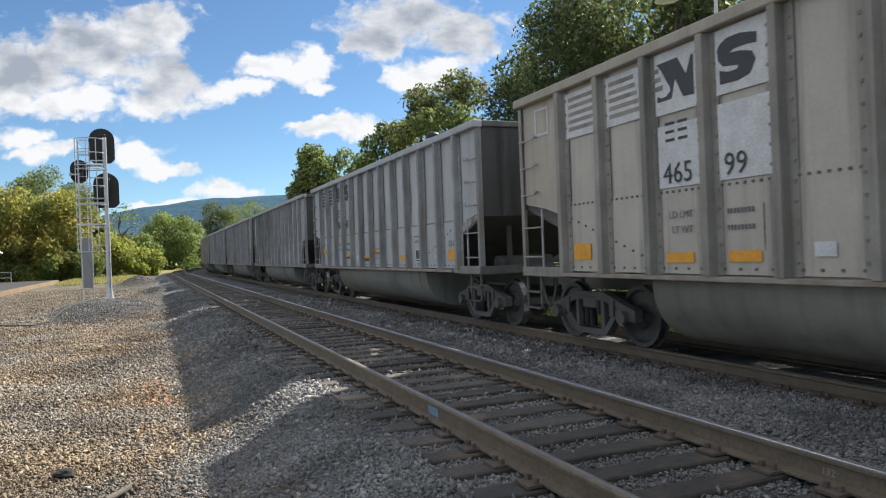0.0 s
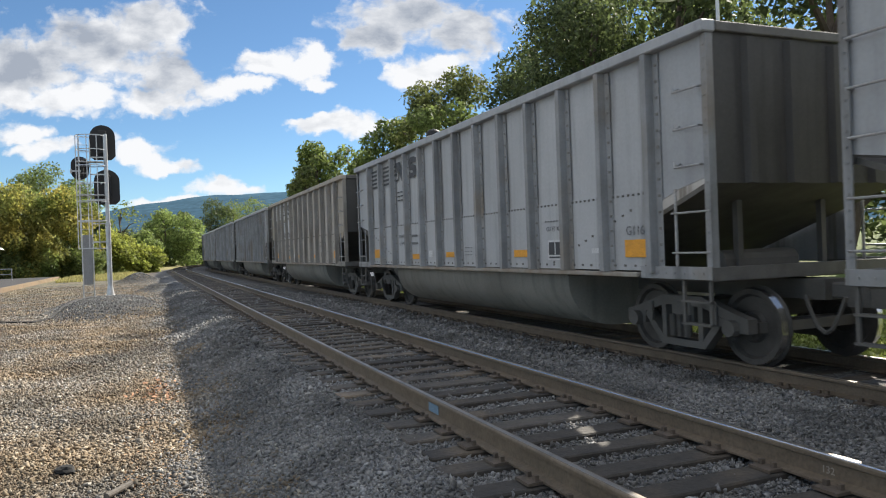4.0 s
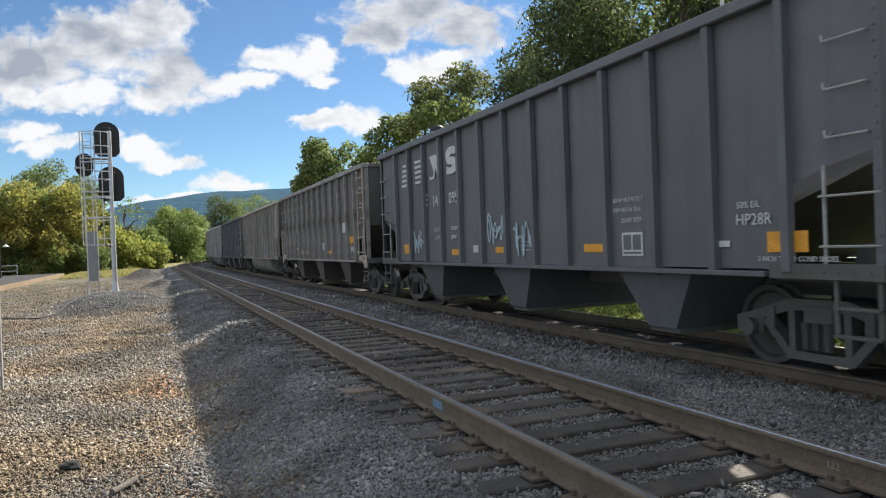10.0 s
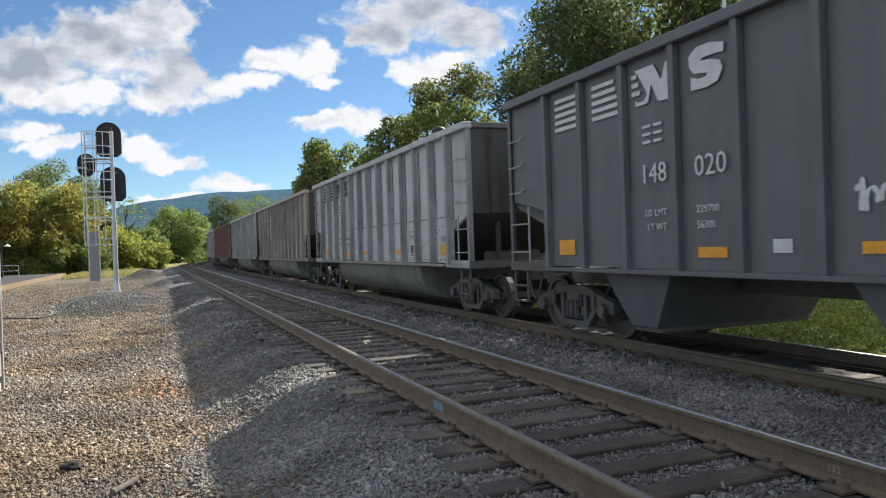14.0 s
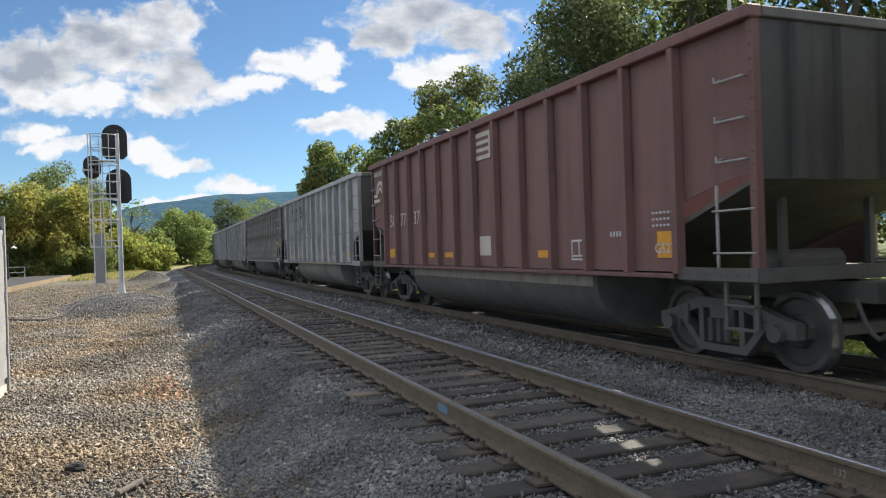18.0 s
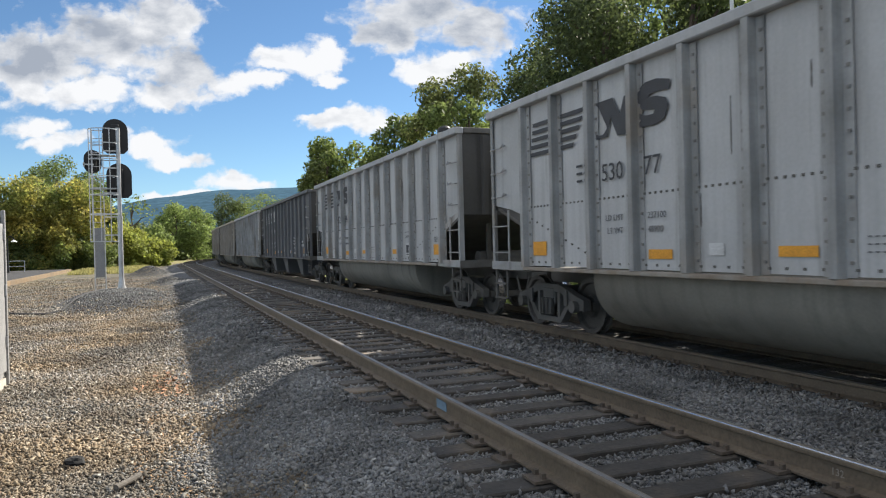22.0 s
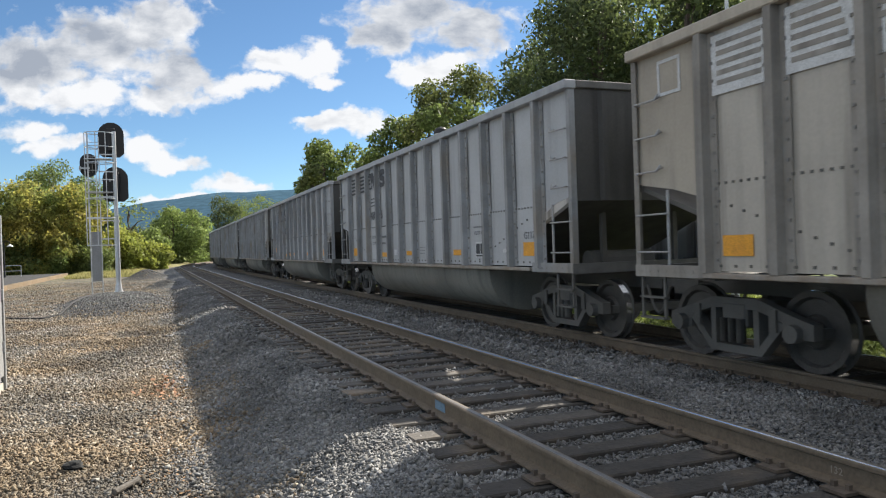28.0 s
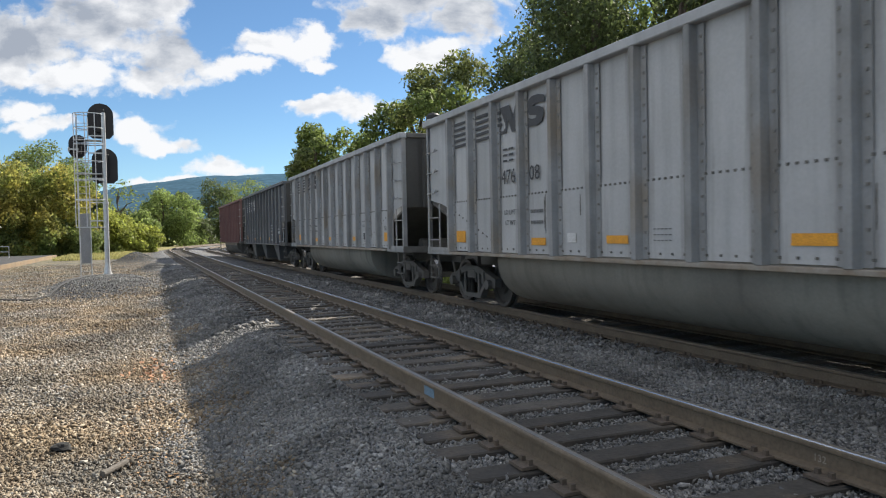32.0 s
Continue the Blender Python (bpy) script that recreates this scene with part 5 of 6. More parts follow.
def brown_marks(car, style, digits):
    """The two brown cars: worn patches and numbers, reflectors, cards, pale corner gear."""
    if style == 5:
        for k in range(5):
            plate(car, "stripe", 1.16, 1.98, 2.98 + 0.115 * k, 3.04 + 0.115 * k, GHOST, -0.004)
            plate(car, "stripe", 2.18, 2.40, 3.06 + 0.115 * k, 3.12 + 0.115 * k, GHOST, -0.004)
        for u0, u1, z0, z1 in ((2.44, 3.03, 2.95, 3.60), (3.19, 4.05, 2.96, 3.68), (2.44, 2.98, 1.86, 2.60), (3.21, 4.03, 1.86, 2.64)):
            plate(car, "painted_panel", u0, u1, z0, z1, GHOST, -0.003, "worn pale panel")
        emblem(car, 2.40, 3.0, 0.52, 0.50, BROWN)
        rounded_block(car, 3.30, 3.02, 0.60, 0.56, BROWN)
        initials(car, 2.56, 2.30, 0.36, 0.22, INK)
        words(car, "fleet_number", digits[0], 2.52, 1.94, 0.25, INK)
        words(car, "fleet_number", digits[1], 3.30, 1.94, 0.25, INK)
        amber = ((1.53, 1.97, 1.68, 1.88), (4.44, 4.94, 1.34, 1.44), (5.53, 6.03, 1.33, 1.43), (9.42, 9.93, 1.33, 1.43), (12.45, 12.95, 1.65, 1.86))
        cards = ((11.57, 12.03, 2.01, 2.33, WHITE), (8.44, 8.91, 1.45, 1.72, PATCH), (3.44, 3.58, 1.50, 1.60, WHITE))
        scrawl(car, 12.55, 1.34, 0.5, 0.26, 21, WHITE)
    else:
        initials(car, 2.62, 2.16, 0.40, 0.24, WHITE)
        words(car, "fleet_number", digits[0], 2.66, 1.80, 0.30, WHITE)
        words(car, "fleet_number", digits[1], 3.24, 1.80, 0.30, WHITE)
        amber = ((1.72, 2.00, 1.66, 1.84), (4.30, 4.80, 1.44, 1.55), (6.40, 6.88, 1.36, 1.60), (9.62, 10.12, 1.36, 1.48), (12.48, 13.09, 1.36, 1.50), (13.50, 13.81, 1.98, 2.14))
        cards = ((1.72, 2.00, 1.48, 1.655, PATCH), (4.27, 4.83, 1.34, 1.435, WHITE), (12.71, 13.10, 1.52, 1.84, WHITE), (10.46, 10.78, 1.94, 2.20, IRON))
        for u0, u1, z0, z1 in ((10.50, 11.10, 1.36, 1.38), (10.50, 11.10, 1.60, 1.62), (10.50, 10.52, 1.381, 1.599), (11.08, 11.10, 1.381, 1.599)):
            plate(car, "card_holder", u0, u1, z0, z1, IRON, 0.0)
        scrawl(car, 5.05, 1.28, 0.62, 0.70, 9, GHOST)
        scrawl(car, 7.90, 1.38, 0.40, 0.34, 22, GHOST)
    for u0, u1, z0, z1 in amber:
        plate(car, "reflector", u0, u1, z0, z1, ORANGE, 0.003, "amber reflective strip")
    for u0, u1, z0, z1, mat in cards:
        plate(car, "data_card", u0, u1, z0, z1, mat, 0.001, "small painted card")
    # pale corner castings, black disc for the eye; steps and ladders at both ends
    gear = RUSTY_CAST if style == 5 else IRON
    for end in (0, 1):
        def at(u):
            return Y(LEN - u if end else u)
        bm = bmesh.new()
        prism(bm, [(at(0.02), 1.30), (at(0.86), 1.26), (at(0.86), 1.12), (at(0.42), 1.10), (at(0.26), 0.92), (at(0.02), 0.90)], 0, -1.640, -1.605)
        cast = part("corner_casting", bm, gear, car, "pale corner casting")
        # the hole's dark inside is painted: a black disc on the casting
        bm = bmesh.new()
        rod(bm, (-1.646, at(0.30), 1.18), (-1.6405, at(0.30), 1.18), 0.05, 12)
        part("eye", bm, INK, cast)
        tall = 3.80 if style == 5 and end else 2.45 if style == 5 else 2.05
        bm = bmesh.new()
        box(bm, -1.675, -1.645, at(0.74) - 0.025, at(0.74) + 0.025, 1.27, tall)
        box(bm, -1.675, -1.645, at(0.10) - 0.04, at(0.10) + 0.04, 1.31, tall if tall < 3 else 3.82)
        n = int((tall - 1.3) / 0.44) + 1
        for k in range(n):
            rod(bm, (-1.685, at(0.10), 1.36 + 0.44 * k), (-1.685, at(0.74), 1.36 + 0.44 * k), 0.016, 6)
        part("side_ladder", bm, gear, car, "pale-painted corner ladder")


def wrap_red(car):
    """The red car's cream arcs and bars."""
    for r0, r1 in ((0.25, 0.36), (0.10, 0.19)):
        arc = [(0.66 - math.cos(t) * r1, 3.10 + math.sin(t) * r1) for t in (math.pi * k / 12 for k in range(13))]
        arc += [(0.66 - math.cos(t) * r0, 3.10 + math.sin(t) * r0) for t in (math.pi * k / 12 for k in range(12, -1, -1))]
        outline(car, "emblem", arc, CREAM)
    for u1, z in ((0.42, 3.01), (0.66, 2.87)):
        plate(car, "emblem", 0.05, u1, z, z + 0.085, CREAM, 0.005)
    bars(car, 0.08, 0.98, 3.60, 3.73, CREAM, 7)


def scrawl(car, u0, z0, w, h, seed, material):
    """Sprayed loops as one ribbon, no words."""
    rng = random.Random(seed)
    f = [rng.uniform(0.6, 1.4) for _ in range(4)]
    pts = []
    for k in range(120):
        t = k / 119
        pts.append((u0 + w * (0.06 + 0.80 * t + 0.10 * math.sin(26 * f[0] * t)), z0 + h * (0.5 + 0.36 * math.sin(31 * f[1] * t + f[2]) * (0.55 + 0.45 * math.sin(9 * f[3] * t)))))
    bm = bmesh.new()
    rows = []
    for k, (u, z) in enumerate(pts):
        a, b = pts[max(0, k - 1)], pts[min(119, k + 1)]
        dx, dz = b[0] - a[0], b[1] - a[1]
        n = math.hypot(dx, dz) or 1
        r = 0.019 + 0.008 * math.sin(k)
        rows.append([bm.verts.new((-1.583 - d, Y(u + s * dz / n * r), z - s * dx / n * r)) for s, d in ((-1, 0), (1, 0), (1, 0.002), (-1, 0.002))])
    for r0, r1 in zip(rows, rows[1:]):
        for k in range(4):
            bm.faces.new((r0[k], r0[(k + 1) % 4], r1[(k + 1) % 4], r1[k]))
    part("graffiti", bm, material, car, "sprayed graffiti loops")


def stain(car, u, z, w, h, seed, material=None):
    """A thin ragged patch of dust on the side plates."""
    rng = random.Random(seed)
    def blunt(c):
        return math.copysign(abs(c) ** 0.55, c)

    pts = [(u + w * blunt(math.cos(a)) * rng.uniform(0.86, 1.04), z + h * blunt(math.sin(a)) * rng.uniform(0.82, 1.04)) for a in (2 * math.pi * k / 26 for k in range(26))]
    outline(car, "dust_patch", pts, material or DUST, -0.006, "brown dust patch")


def dribble(car, u, z, drop, w, seed):
    """Black streaks run down the side plates: a few ragged strands side by side."""
    rng = random.Random(seed)
    bm = bmesh.new()
    for k in range(max(1, int(w / 0.03))):
        a, top, foot = u + 0.03 * k + rng.uniform(-0.01, 0.01), z - rng.uniform(0, 0.3) * drop, z - drop * rng.uniform(0.6, 1.0)
        edge = [(rng.uniform(0.004, 0.012), top + (foot - top) * q / 6) for q in range(7)]
        edge[0], edge[-1] = (0.004, top), (0.003, foot)
        lift = 1.5668 if top <= 2.14 else 1.5548
        prism(bm, [(Y(a + h), v) for h, v in edge] + [(Y(a - h), v) for h, v in reversed(edge)], 0, -lift - 0.0015 - 0.0003 * k, -lift + 0.004)
    part("grime_streak", bm, GRIME, car, "black streaks of grime")


def wear(car, i, kind, paint):
    """What sets single cars apart."""
    bays = [POST0 + STEP * k for k in range(13)]
    rng = random.Random(100 + i)
    if i == 8:
        for k in (4, 5, 8, 9, 10):
            stain(car, bays[k] + 0.53, 1.93, 0.34, 0.16, k)
    if i == 9:
        scrawl(car, 2.45, 1.22, 0.75, 0.75, 5, GRAFFITI)
        scrawl(car, 6.56, 1.36, 0.86, 0.80, 6, GRAFFITI)
        scrawl(car, 7.62, 1.14, 0.82, 0.84, 14, GRAFFITI)
    if i == 11:
        for k in range(4, 10):
            top = 2.10 if k < 5 else 2.32 + 0.08 * math.sin(k * 2)
            outline(car, "repainted_patch", [(bays[k] + 0.14, 1.15), (bays[k + 1] - 0.14, 1.15), (bays[k + 1] - 0.14, top), (bays[k] + 0.75, top + 0.05), (bays[k] + 0.4, top - 0.05), (bays[k] + 0.14, top - 0.02)], PATCH, -0.004, "blue-grey repainted lower side")
    if i == 12:
        scrawl(car, 6.7, 1.62, 0.62, 0.42, 8, WHITE)
        scrawl(car, 7.60, 1.62, 0.78, 0.46, 18, WHITE)
    if i in (0, 14, 23, 24):
        for u0, u1, z0, z1 in ((0.48, 0.90, 3.28, 3.32), (0.48, 0.90, 3.68, 3.72), (0.48, 0.52, 3.321, 3.679), (0.86, 0.90, 3.321, 3.679)):
            plate(car, "painted_frame", u0, u1, z0, z1, WHITE, -0.012)
    if i in (16, 31):
        plate(car, "owner_panel", bays[6] - 0.08, bays[7] - 0.40, 3.2, 3.72, CREAM, -0.005, "cream painted panel")
        for k in range(3):
            plate(car, "stencil_bar", bays[6] - 0.02, bays[7] - 0.46, 3.28 + 0.14 * k, 3.35 + 0.14 * k, RED, 0.0)
        plate(car, "data_card", bays[6] + 0.02, bays[7] - 0.5, 1.35, 1.72, CREAM, -0.005, "faded cream card")
        bm = bmesh.new()
        box(bm, -1.498, -1.4915, Y(LEN - 3.3), Y(3.3), 0.88, 1.055)
        part("tub_strip", bm, GHOST, car, "bare cream strip along the tub")
    if i == 7:
        for u, z, drop, w in ((bays[6] + 0.32, 3.4, 1.2, 0.12), (bays[6] + 0.36, 2.12, 0.9, 0.12), (bays[7] + 0.45, 2.0, 0.75, 0.08), (bays[7] + 0.72, 2.12, 0.95, 0.16), (bays[5] + 0.20, 1.75, 0.3, 0.06), (bays[7] + 0.52, 3.75, 0.3, 0.06)):
            dribble(car, u, z, drop, w, int(u * 100))
    elif i == 3:
        for u, z, drop, w in ((bays[6] + 0.70, 3.3, 1.1, 0.09), (bays[6] + 0.66, 2.1, 0.85, 0.12), (bays[7] + 0.25, 2.08, 0.8, 0.22), (bays[7] + 0.62, 2.1, 0.9, 0.16), (bays[7] + 0.5, 3.6, 0.4, 0.06), (bays[8] + 0.35, 1.9, 0.5, 0.06), (bays[5] + 0.55, 1.7, 0.4, 0.06)):
            dribble(car, u, z, drop, w, int(u * 100))
    elif paint in (GREY, PALE, BEIGE):
        for q in range(3):
            k = rng.randrange(1, 11)
            z = rng.choice((3.7, 3.3, 2.1, 2.1))
            dribble(car, bays[k] + rng.choice((0.20, 0.24, 0.68, 0.74)), z, rng.uniform(0.3, 0.95), rng.choice((0.03, 0.03, 0.06)), i * 10 + q)
    if paint is RED:
        icon = NOSE - 3.88
        plate(car, "data_panel", icon, icon + 0.44, 1.27, 1.58, WHITE, 0.0, "white-framed data panel")
        for u0, u1, z0, z1 in ((icon + 0.035, icon + 0.20, 1.35, 1.548), (icon + 0.235, icon + 0.405, 1.35, 1.548), (icon + 0.035, icon + 0.405, 1.298, 1.325)):
            plate(car, "data_field", u0, u1, z0, z1, RED, 0.005)
        bars(car, NOSE - 2.85, NOSE - 2.42, 1.60, 1.67, WHITE, 6)
        for q in range(3):
            bars(car, NOSE - 1.92, NOSE - 1.48, 1.70 + 0.08 * q, 1.73 + 0.08 * q, WHITE, 6)
        words(car, "shop_stencil", "G52X", NOSE - 1.86, 1.37, 0.12, WHITE).location.x -= 0.012


def make_train():
    ready = {}
    for i, (kind, paint, style, digits) in enumerate(TRAIN):
        kind = kind or "tub"
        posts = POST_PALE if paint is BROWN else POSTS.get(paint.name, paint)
        rib = (0.042, 0.034, 0.09) if paint is BROWN else (0.07, 0.048, 0.105) if kind == "tub" else (0.06, 0.05, 0.08)
        key = (kind, paint.name)
        if key not in ready:
            ready[key] = coal_car(kind, paint, posts, rib)
            car = ready[key]
            ready[key] = (car, [o for o in car.children_recursive])
        else:
            car = copy_bare(*ready[key])
        tone = PAINT_WORDS[paint.name]
        body = "open coal gondola, rounded tub bottom" if kind == "tub" else "open coal hopper car, sloping bays"
        trait = TRAITS.get(i, "riveted sides")
        tagged(car, f"{tone} {body}, {trait}", "railcar", "cars of the coal train")
        ink = WHITE if paint in (BLACK, BROWN) else CREAM if paint is RED else INK
        MARK[0] = 0.30 if digits[1] == "095" else 0.16 if paint is BLACK else 0.10
        if paint is BEIGE and digits[0] in ("465", "467", "472"):
            for u0, u1, z0, z1 in ((1.34, 2.10, 3.10, 3.76), (2.37, 3.13, 3.10, 3.76), (3.40, 4.15, 3.06, 3.80), (4.43, 5.17, 3.10, 3.80), (3.42, 4.15, 2.17, 2.92), (4.43, 5.17, 2.17, 3.0)):
                plate(car, "painted_panel", u0, u1, z0, z1, WHITE, 0.0)
        if style in (1, 2):
            patched = paint is BEIGE and digits[0] in ("465", "467", "472", "499")
            mark_car(car, style, digits, ink, "HP28R" if ink is WHITE else "G116" if i % 2 or i == 16 else "G117R", POSTS[BEIGE.name] if patched else None)
        elif style == 3:
            wrap_red(car)
            for u, text in ((1.56, digits[0]), (2.45, digits[1][:2]), (3.48, digits[1][3:])):
                if text:
                    words(car, "fleet_number", text, u, 2.12, 0.32, ink)
            for u0, u1, z0, z1 in ((1.44, 1.88, 1.31, 1.54), (4.46, 4.85, 1.31, 1.42), (5.48, 5.96, 1.31, 1.42), (9.70, 10.22, 1.31, 1.43), (12.80, 13.29, 1.31, 1.64)):
                plate(car, "reflector", u0, u1, z0, z1, ORANGE, 0.003, "amber reflective strip")
        else:
            MARK[0] = 0.0
            brown_marks(car, style, digits)
        MARK[0] = 0.0
        wear(car, i - 1, kind, paint)
        CARS.append(car)


def copy_bare(car, parts):
    """A copy of a car with the parts it had before it was lettered."""
    made = {car: car.copy()}
    scene.collection.objects.link(made[car])
    for o in parts:
        made[o] = o.copy()
        scene.collection.objects.link(made[o])
        made[o].parent = made[o.parent]
        made[o].matrix_parent_inverse = o.matrix_parent_inverse
    return made[car]


# ---- signal ----
def make_signal():
    gz = ground_z(-3.94, 35.2) - 0.05
    sig = thing("railway_signal", "galvanised signal mast with caged ladder and three black heads", "signal", at=pose(-3.94, 35.2, gz))
    bm = bmesh.new()
    box(bm, -0.4, 0.4, -0.4, 0.4, -0.15, 0.06, 0.03)
    part("foundation", bm, CONCRETE, sig, "pale concrete foundation")
    bm = bmesh.new()
    box(bm, -0.2, 0.2, -0.2, 0.2, 0.06, 0.09)
    rod(bm, (0, 0, 0.09), (0, 0, 0.50), 0.165, 16, 0.108)
    rod(bm, (0, 0, 0.45), (0, 0, 3.2), 0.105, 16)
    rod(bm, (0, 0, 3.2), (0, 0, 7.15), 0.085, 16)
    rod(bm, (0, 0, 3.15), (0, 0, 3.25), 0.125, 16)
    part("pole", bm, GALV, sig)
    # ladder beside the mast, with its guard
    lx0, lx1, ly = -1.05, -0.62, -0.05
    bm = bmesh.new()
    for x in (lx0, lx1):
        box(bm, x - 0.02, x + 0.02, ly - 0.03, ly + 0.03, 0.0, 6.9)
    for k in range(22):
        rod(bm, (lx0 + 0.02, ly, 0.25 + 0.305 * k), (lx1 - 0.02, ly, 0.25 + 0.305 * k), 0.012, 6)
    part("ladder", bm, GALV, sig)
    bm = bmesh.new()
    box(bm, lx0 + 0.03, lx1 - 0.03, ly - 0.06, ly - 0.035, 0.58, 2.75, 0.004)
    part("ladder_guard", bm, GUARD, sig, "plain galvanised climbing guard")
    # cage hoops and uprights
    cx, rx, ry = -0.60, 0.58, 0.42
    for z in (7.06, 6.45, 5.75, 5.0, 4.2, 3.35, 2.15):
        bm = bmesh.new()
        hoop = [[bm.verts.new((cx + (rx + dx) * math.cos(t), ly + (ry + dx) * math.sin(t), z + dz)) for dx, dz in ((-0.006, -0.02), (0.006, -0.02), (0.006, 0.02), (-0.006, 0.02))] for t in (2 * math.pi * k / 24 for k in range(24))]
        for r0, r1 in zip(hoop, hoop[1:] + hoop[:1]):
            for k in range(4):
                bm.faces.new((r0[k], r0[(k + 1) % 4], r1[(k + 1) % 4], r1[k]))
        part("cage_hoop", bm, GALV, sig)
    for t in (2.5, 3.14, 3.8, 4.5, 5.2):
        bm = bmesh.new()
        x, y = cx + rx * math.cos(t), ly + ry * math.sin(t)
        box(bm, x - 0.018, x + 0.018, y - 0.008, y + 0.008, 2.15, 7.06)
        part("cage_bar", bm, GALV, sig)
    for z in (6.1, 5.35, 4.25, 3.2, 2.4):
        bm = bmesh.new()
        box(bm, lx1, 0.0, ly - 0.03, ly + 0.03, z, z + 0.05)
        part("bracket", bm, GALV, sig)
    for z in (5.9, 4.45):
        bm = bmesh.new()
        box(bm, lx0 - 0.1, -0.1, -0.3, 0.3, z, z + 0.03)
        for k in range(5):
            box(bm, lx0 - 0.1 + 0.2 * k, lx0 - 0.08 + 0.2 * k, -0.3, 0.3, z + 0.031, z + 0.05)
        part("platform_grating", bm, GALV, sig)
    # heads: black oval backgrounds with the lamp housing behind
    for hx, hz, w, h in ((-0.12, 6.82, 1.04, 1.55), (0.0, 4.85, 1.04, 1.55), (-1.05, 5.68, 0.72, 1.02)):
        bm = bmesh.new()
        r = w / 2
        pts = [(hx + r * math.cos(t), hz + (h / 2 - r) + r * math.sin(t)) for t in (math.pi * k / 12 for k in range(13))]
        if w > 0.9:
            pts += [(hx - r, hz - h / 2 + 0.18), (hx - r + 0.18, hz - h / 2), (hx + r - 0.18, hz - h / 2), (hx + r, hz - h / 2 + 0.18)]
        else:
            pts += [(hx + r * math.cos(t), hz - (h / 2 - r) + r * math.sin(t)) for t in (math.pi + math.pi * k / 12 for k in range(13))]
        prism(bm, pts, 1, 0.28, 0.30)
        head = part("signal_head", bm, SIGNAL_BLACK, sig, "matt black oval background seen from behind")
        bm = bmesh.new()
        box(bm, hx - 0.17, hx + 0.17, 0.12, 0.278, hz - h * 0.33, hz + h * 0.33, 0.03)
        part("lamp_housing", bm, SIGNAL_BLACK, head)
    bm = bmesh.new()
    box(bm, -1.40, -1.0, 0.0, 0.06, 5.5, 5.56)
    box(bm, -1.42, -1.36, 0.0, 0.27, 5.45, 5.62)
    part("head_bracket", bm, GALV, sig)


def make_ground_line():
    """A thin black line that runs from the signal's foot down over the mound and off across the yard."""
    way = [(-4.55, 34.6), (-4.75, 33.4), (-5.0, 32.0), (-5.2, 30.4), (-5.35, 28.8), (-5.5, 27.6), (-5.9, 27.0), (-6.6, 26.8), (-7.6, 26.75), (-9.0, 26.9), (-11.0, 27.3)]
    pts = []
    for (ax, ay), (bx, by) in zip(way, way[1:]):
        for k in range(4):
            x, y = ax + (bx - ax) * k / 4, ay + (by - ay) * k / 4
            pts.append((x, y, ground_z(x, y) + 0.035))
    bm = bmesh.new()
    tube(bm, pts, 0.035, 6)
    tagged(part("ground_cable", bm, LINE_BLACK), "black cable lying over the gravel from the signal", "cable")


def make_cabinet():
    z = ground_z(-5.2, 12.2)
    cab = thing("equipment_cabinet", "galvanised steel trackside cabinet with hinged door", "cabinet", at=pose(-4.63, 13.03, z))
    bm = bmesh.new()
    box(bm, -1.23, -0.0246, -1.845, 0, 0.1476, 2.608, 0.0123)
    part("body", bm, GUARD, cab)
    bm = bmesh.new()
    box(bm, -1.292, 0, -1.907, 0.0369, 0, 0.1451)
    part("plinth", bm, CONCRETE, cab)
    bm = bmesh.new()
    box(bm, -0.02214, 0.0123, -1.771, -0.0738, 0.246, 2.521, 0.00738)
    door = part("door", bm, GUARD, cab)
    bm = bmesh.new()
    box(bm, -0.01845, 0.0369, -0.06765, 0.00615, 0, 2.731, 0.00738)
    part("corner_post", bm, GUARD, cab)
    for q in (0.5, 1.15, 1.85):
        bm = bmesh.new()
        rod(bm, (0.025, -0.092, q * 1.23), (0.025, -0.092, q * 1.23 + 0.17), 0.022, 8)
        part("hinge", bm, GALV, door)


# ---- platform, railing and lamps ----
def make_platform():
    top = -0.20
    bm = bmesh.new()
    box(bm, -24, -11.302, 22, 86.0, -0.7, top - 0.01)
    ob = part("platform", bm, ASPHALT)
    tagged(ob, "low asphalt station platform beside the gravel yard", "platform", kind="structure")
    bm = bmesh.new()
    box(bm, -0.15, 0.15, -0.99, 0.99, -0.5, 0.0, 0.015)
    me = mesh_of(bm, KERB_PAINT, "kerb_stone")
    for k in range(22):
        s = part("kerb_stone", me, None, ob)
        s.location = (-11.15, 43 + 2 * k, top + 0.006 * math.sin(k * 2.3))
    rail = thing("platform_railing", "thin grey pipe railing across the platform's end", "railing", at=pose(-15.6, 78.5, top - 0.01))
    for k in range(6):
        bm = bmesh.new()
        rod(bm, (1.4 - 1.8 * k, 0, 0), (1.4 - 1.8 * k, 0, 1.05), 0.03, 8)
        part("post", bm, GALV, rail)
    for z in (0.55, 1.05):
        bm = bmesh.new()
        rod(bm, (1.4, 0, z), (-8.0, 0, z), 0.03, 8)
        part("handrail", bm, GALV, rail)


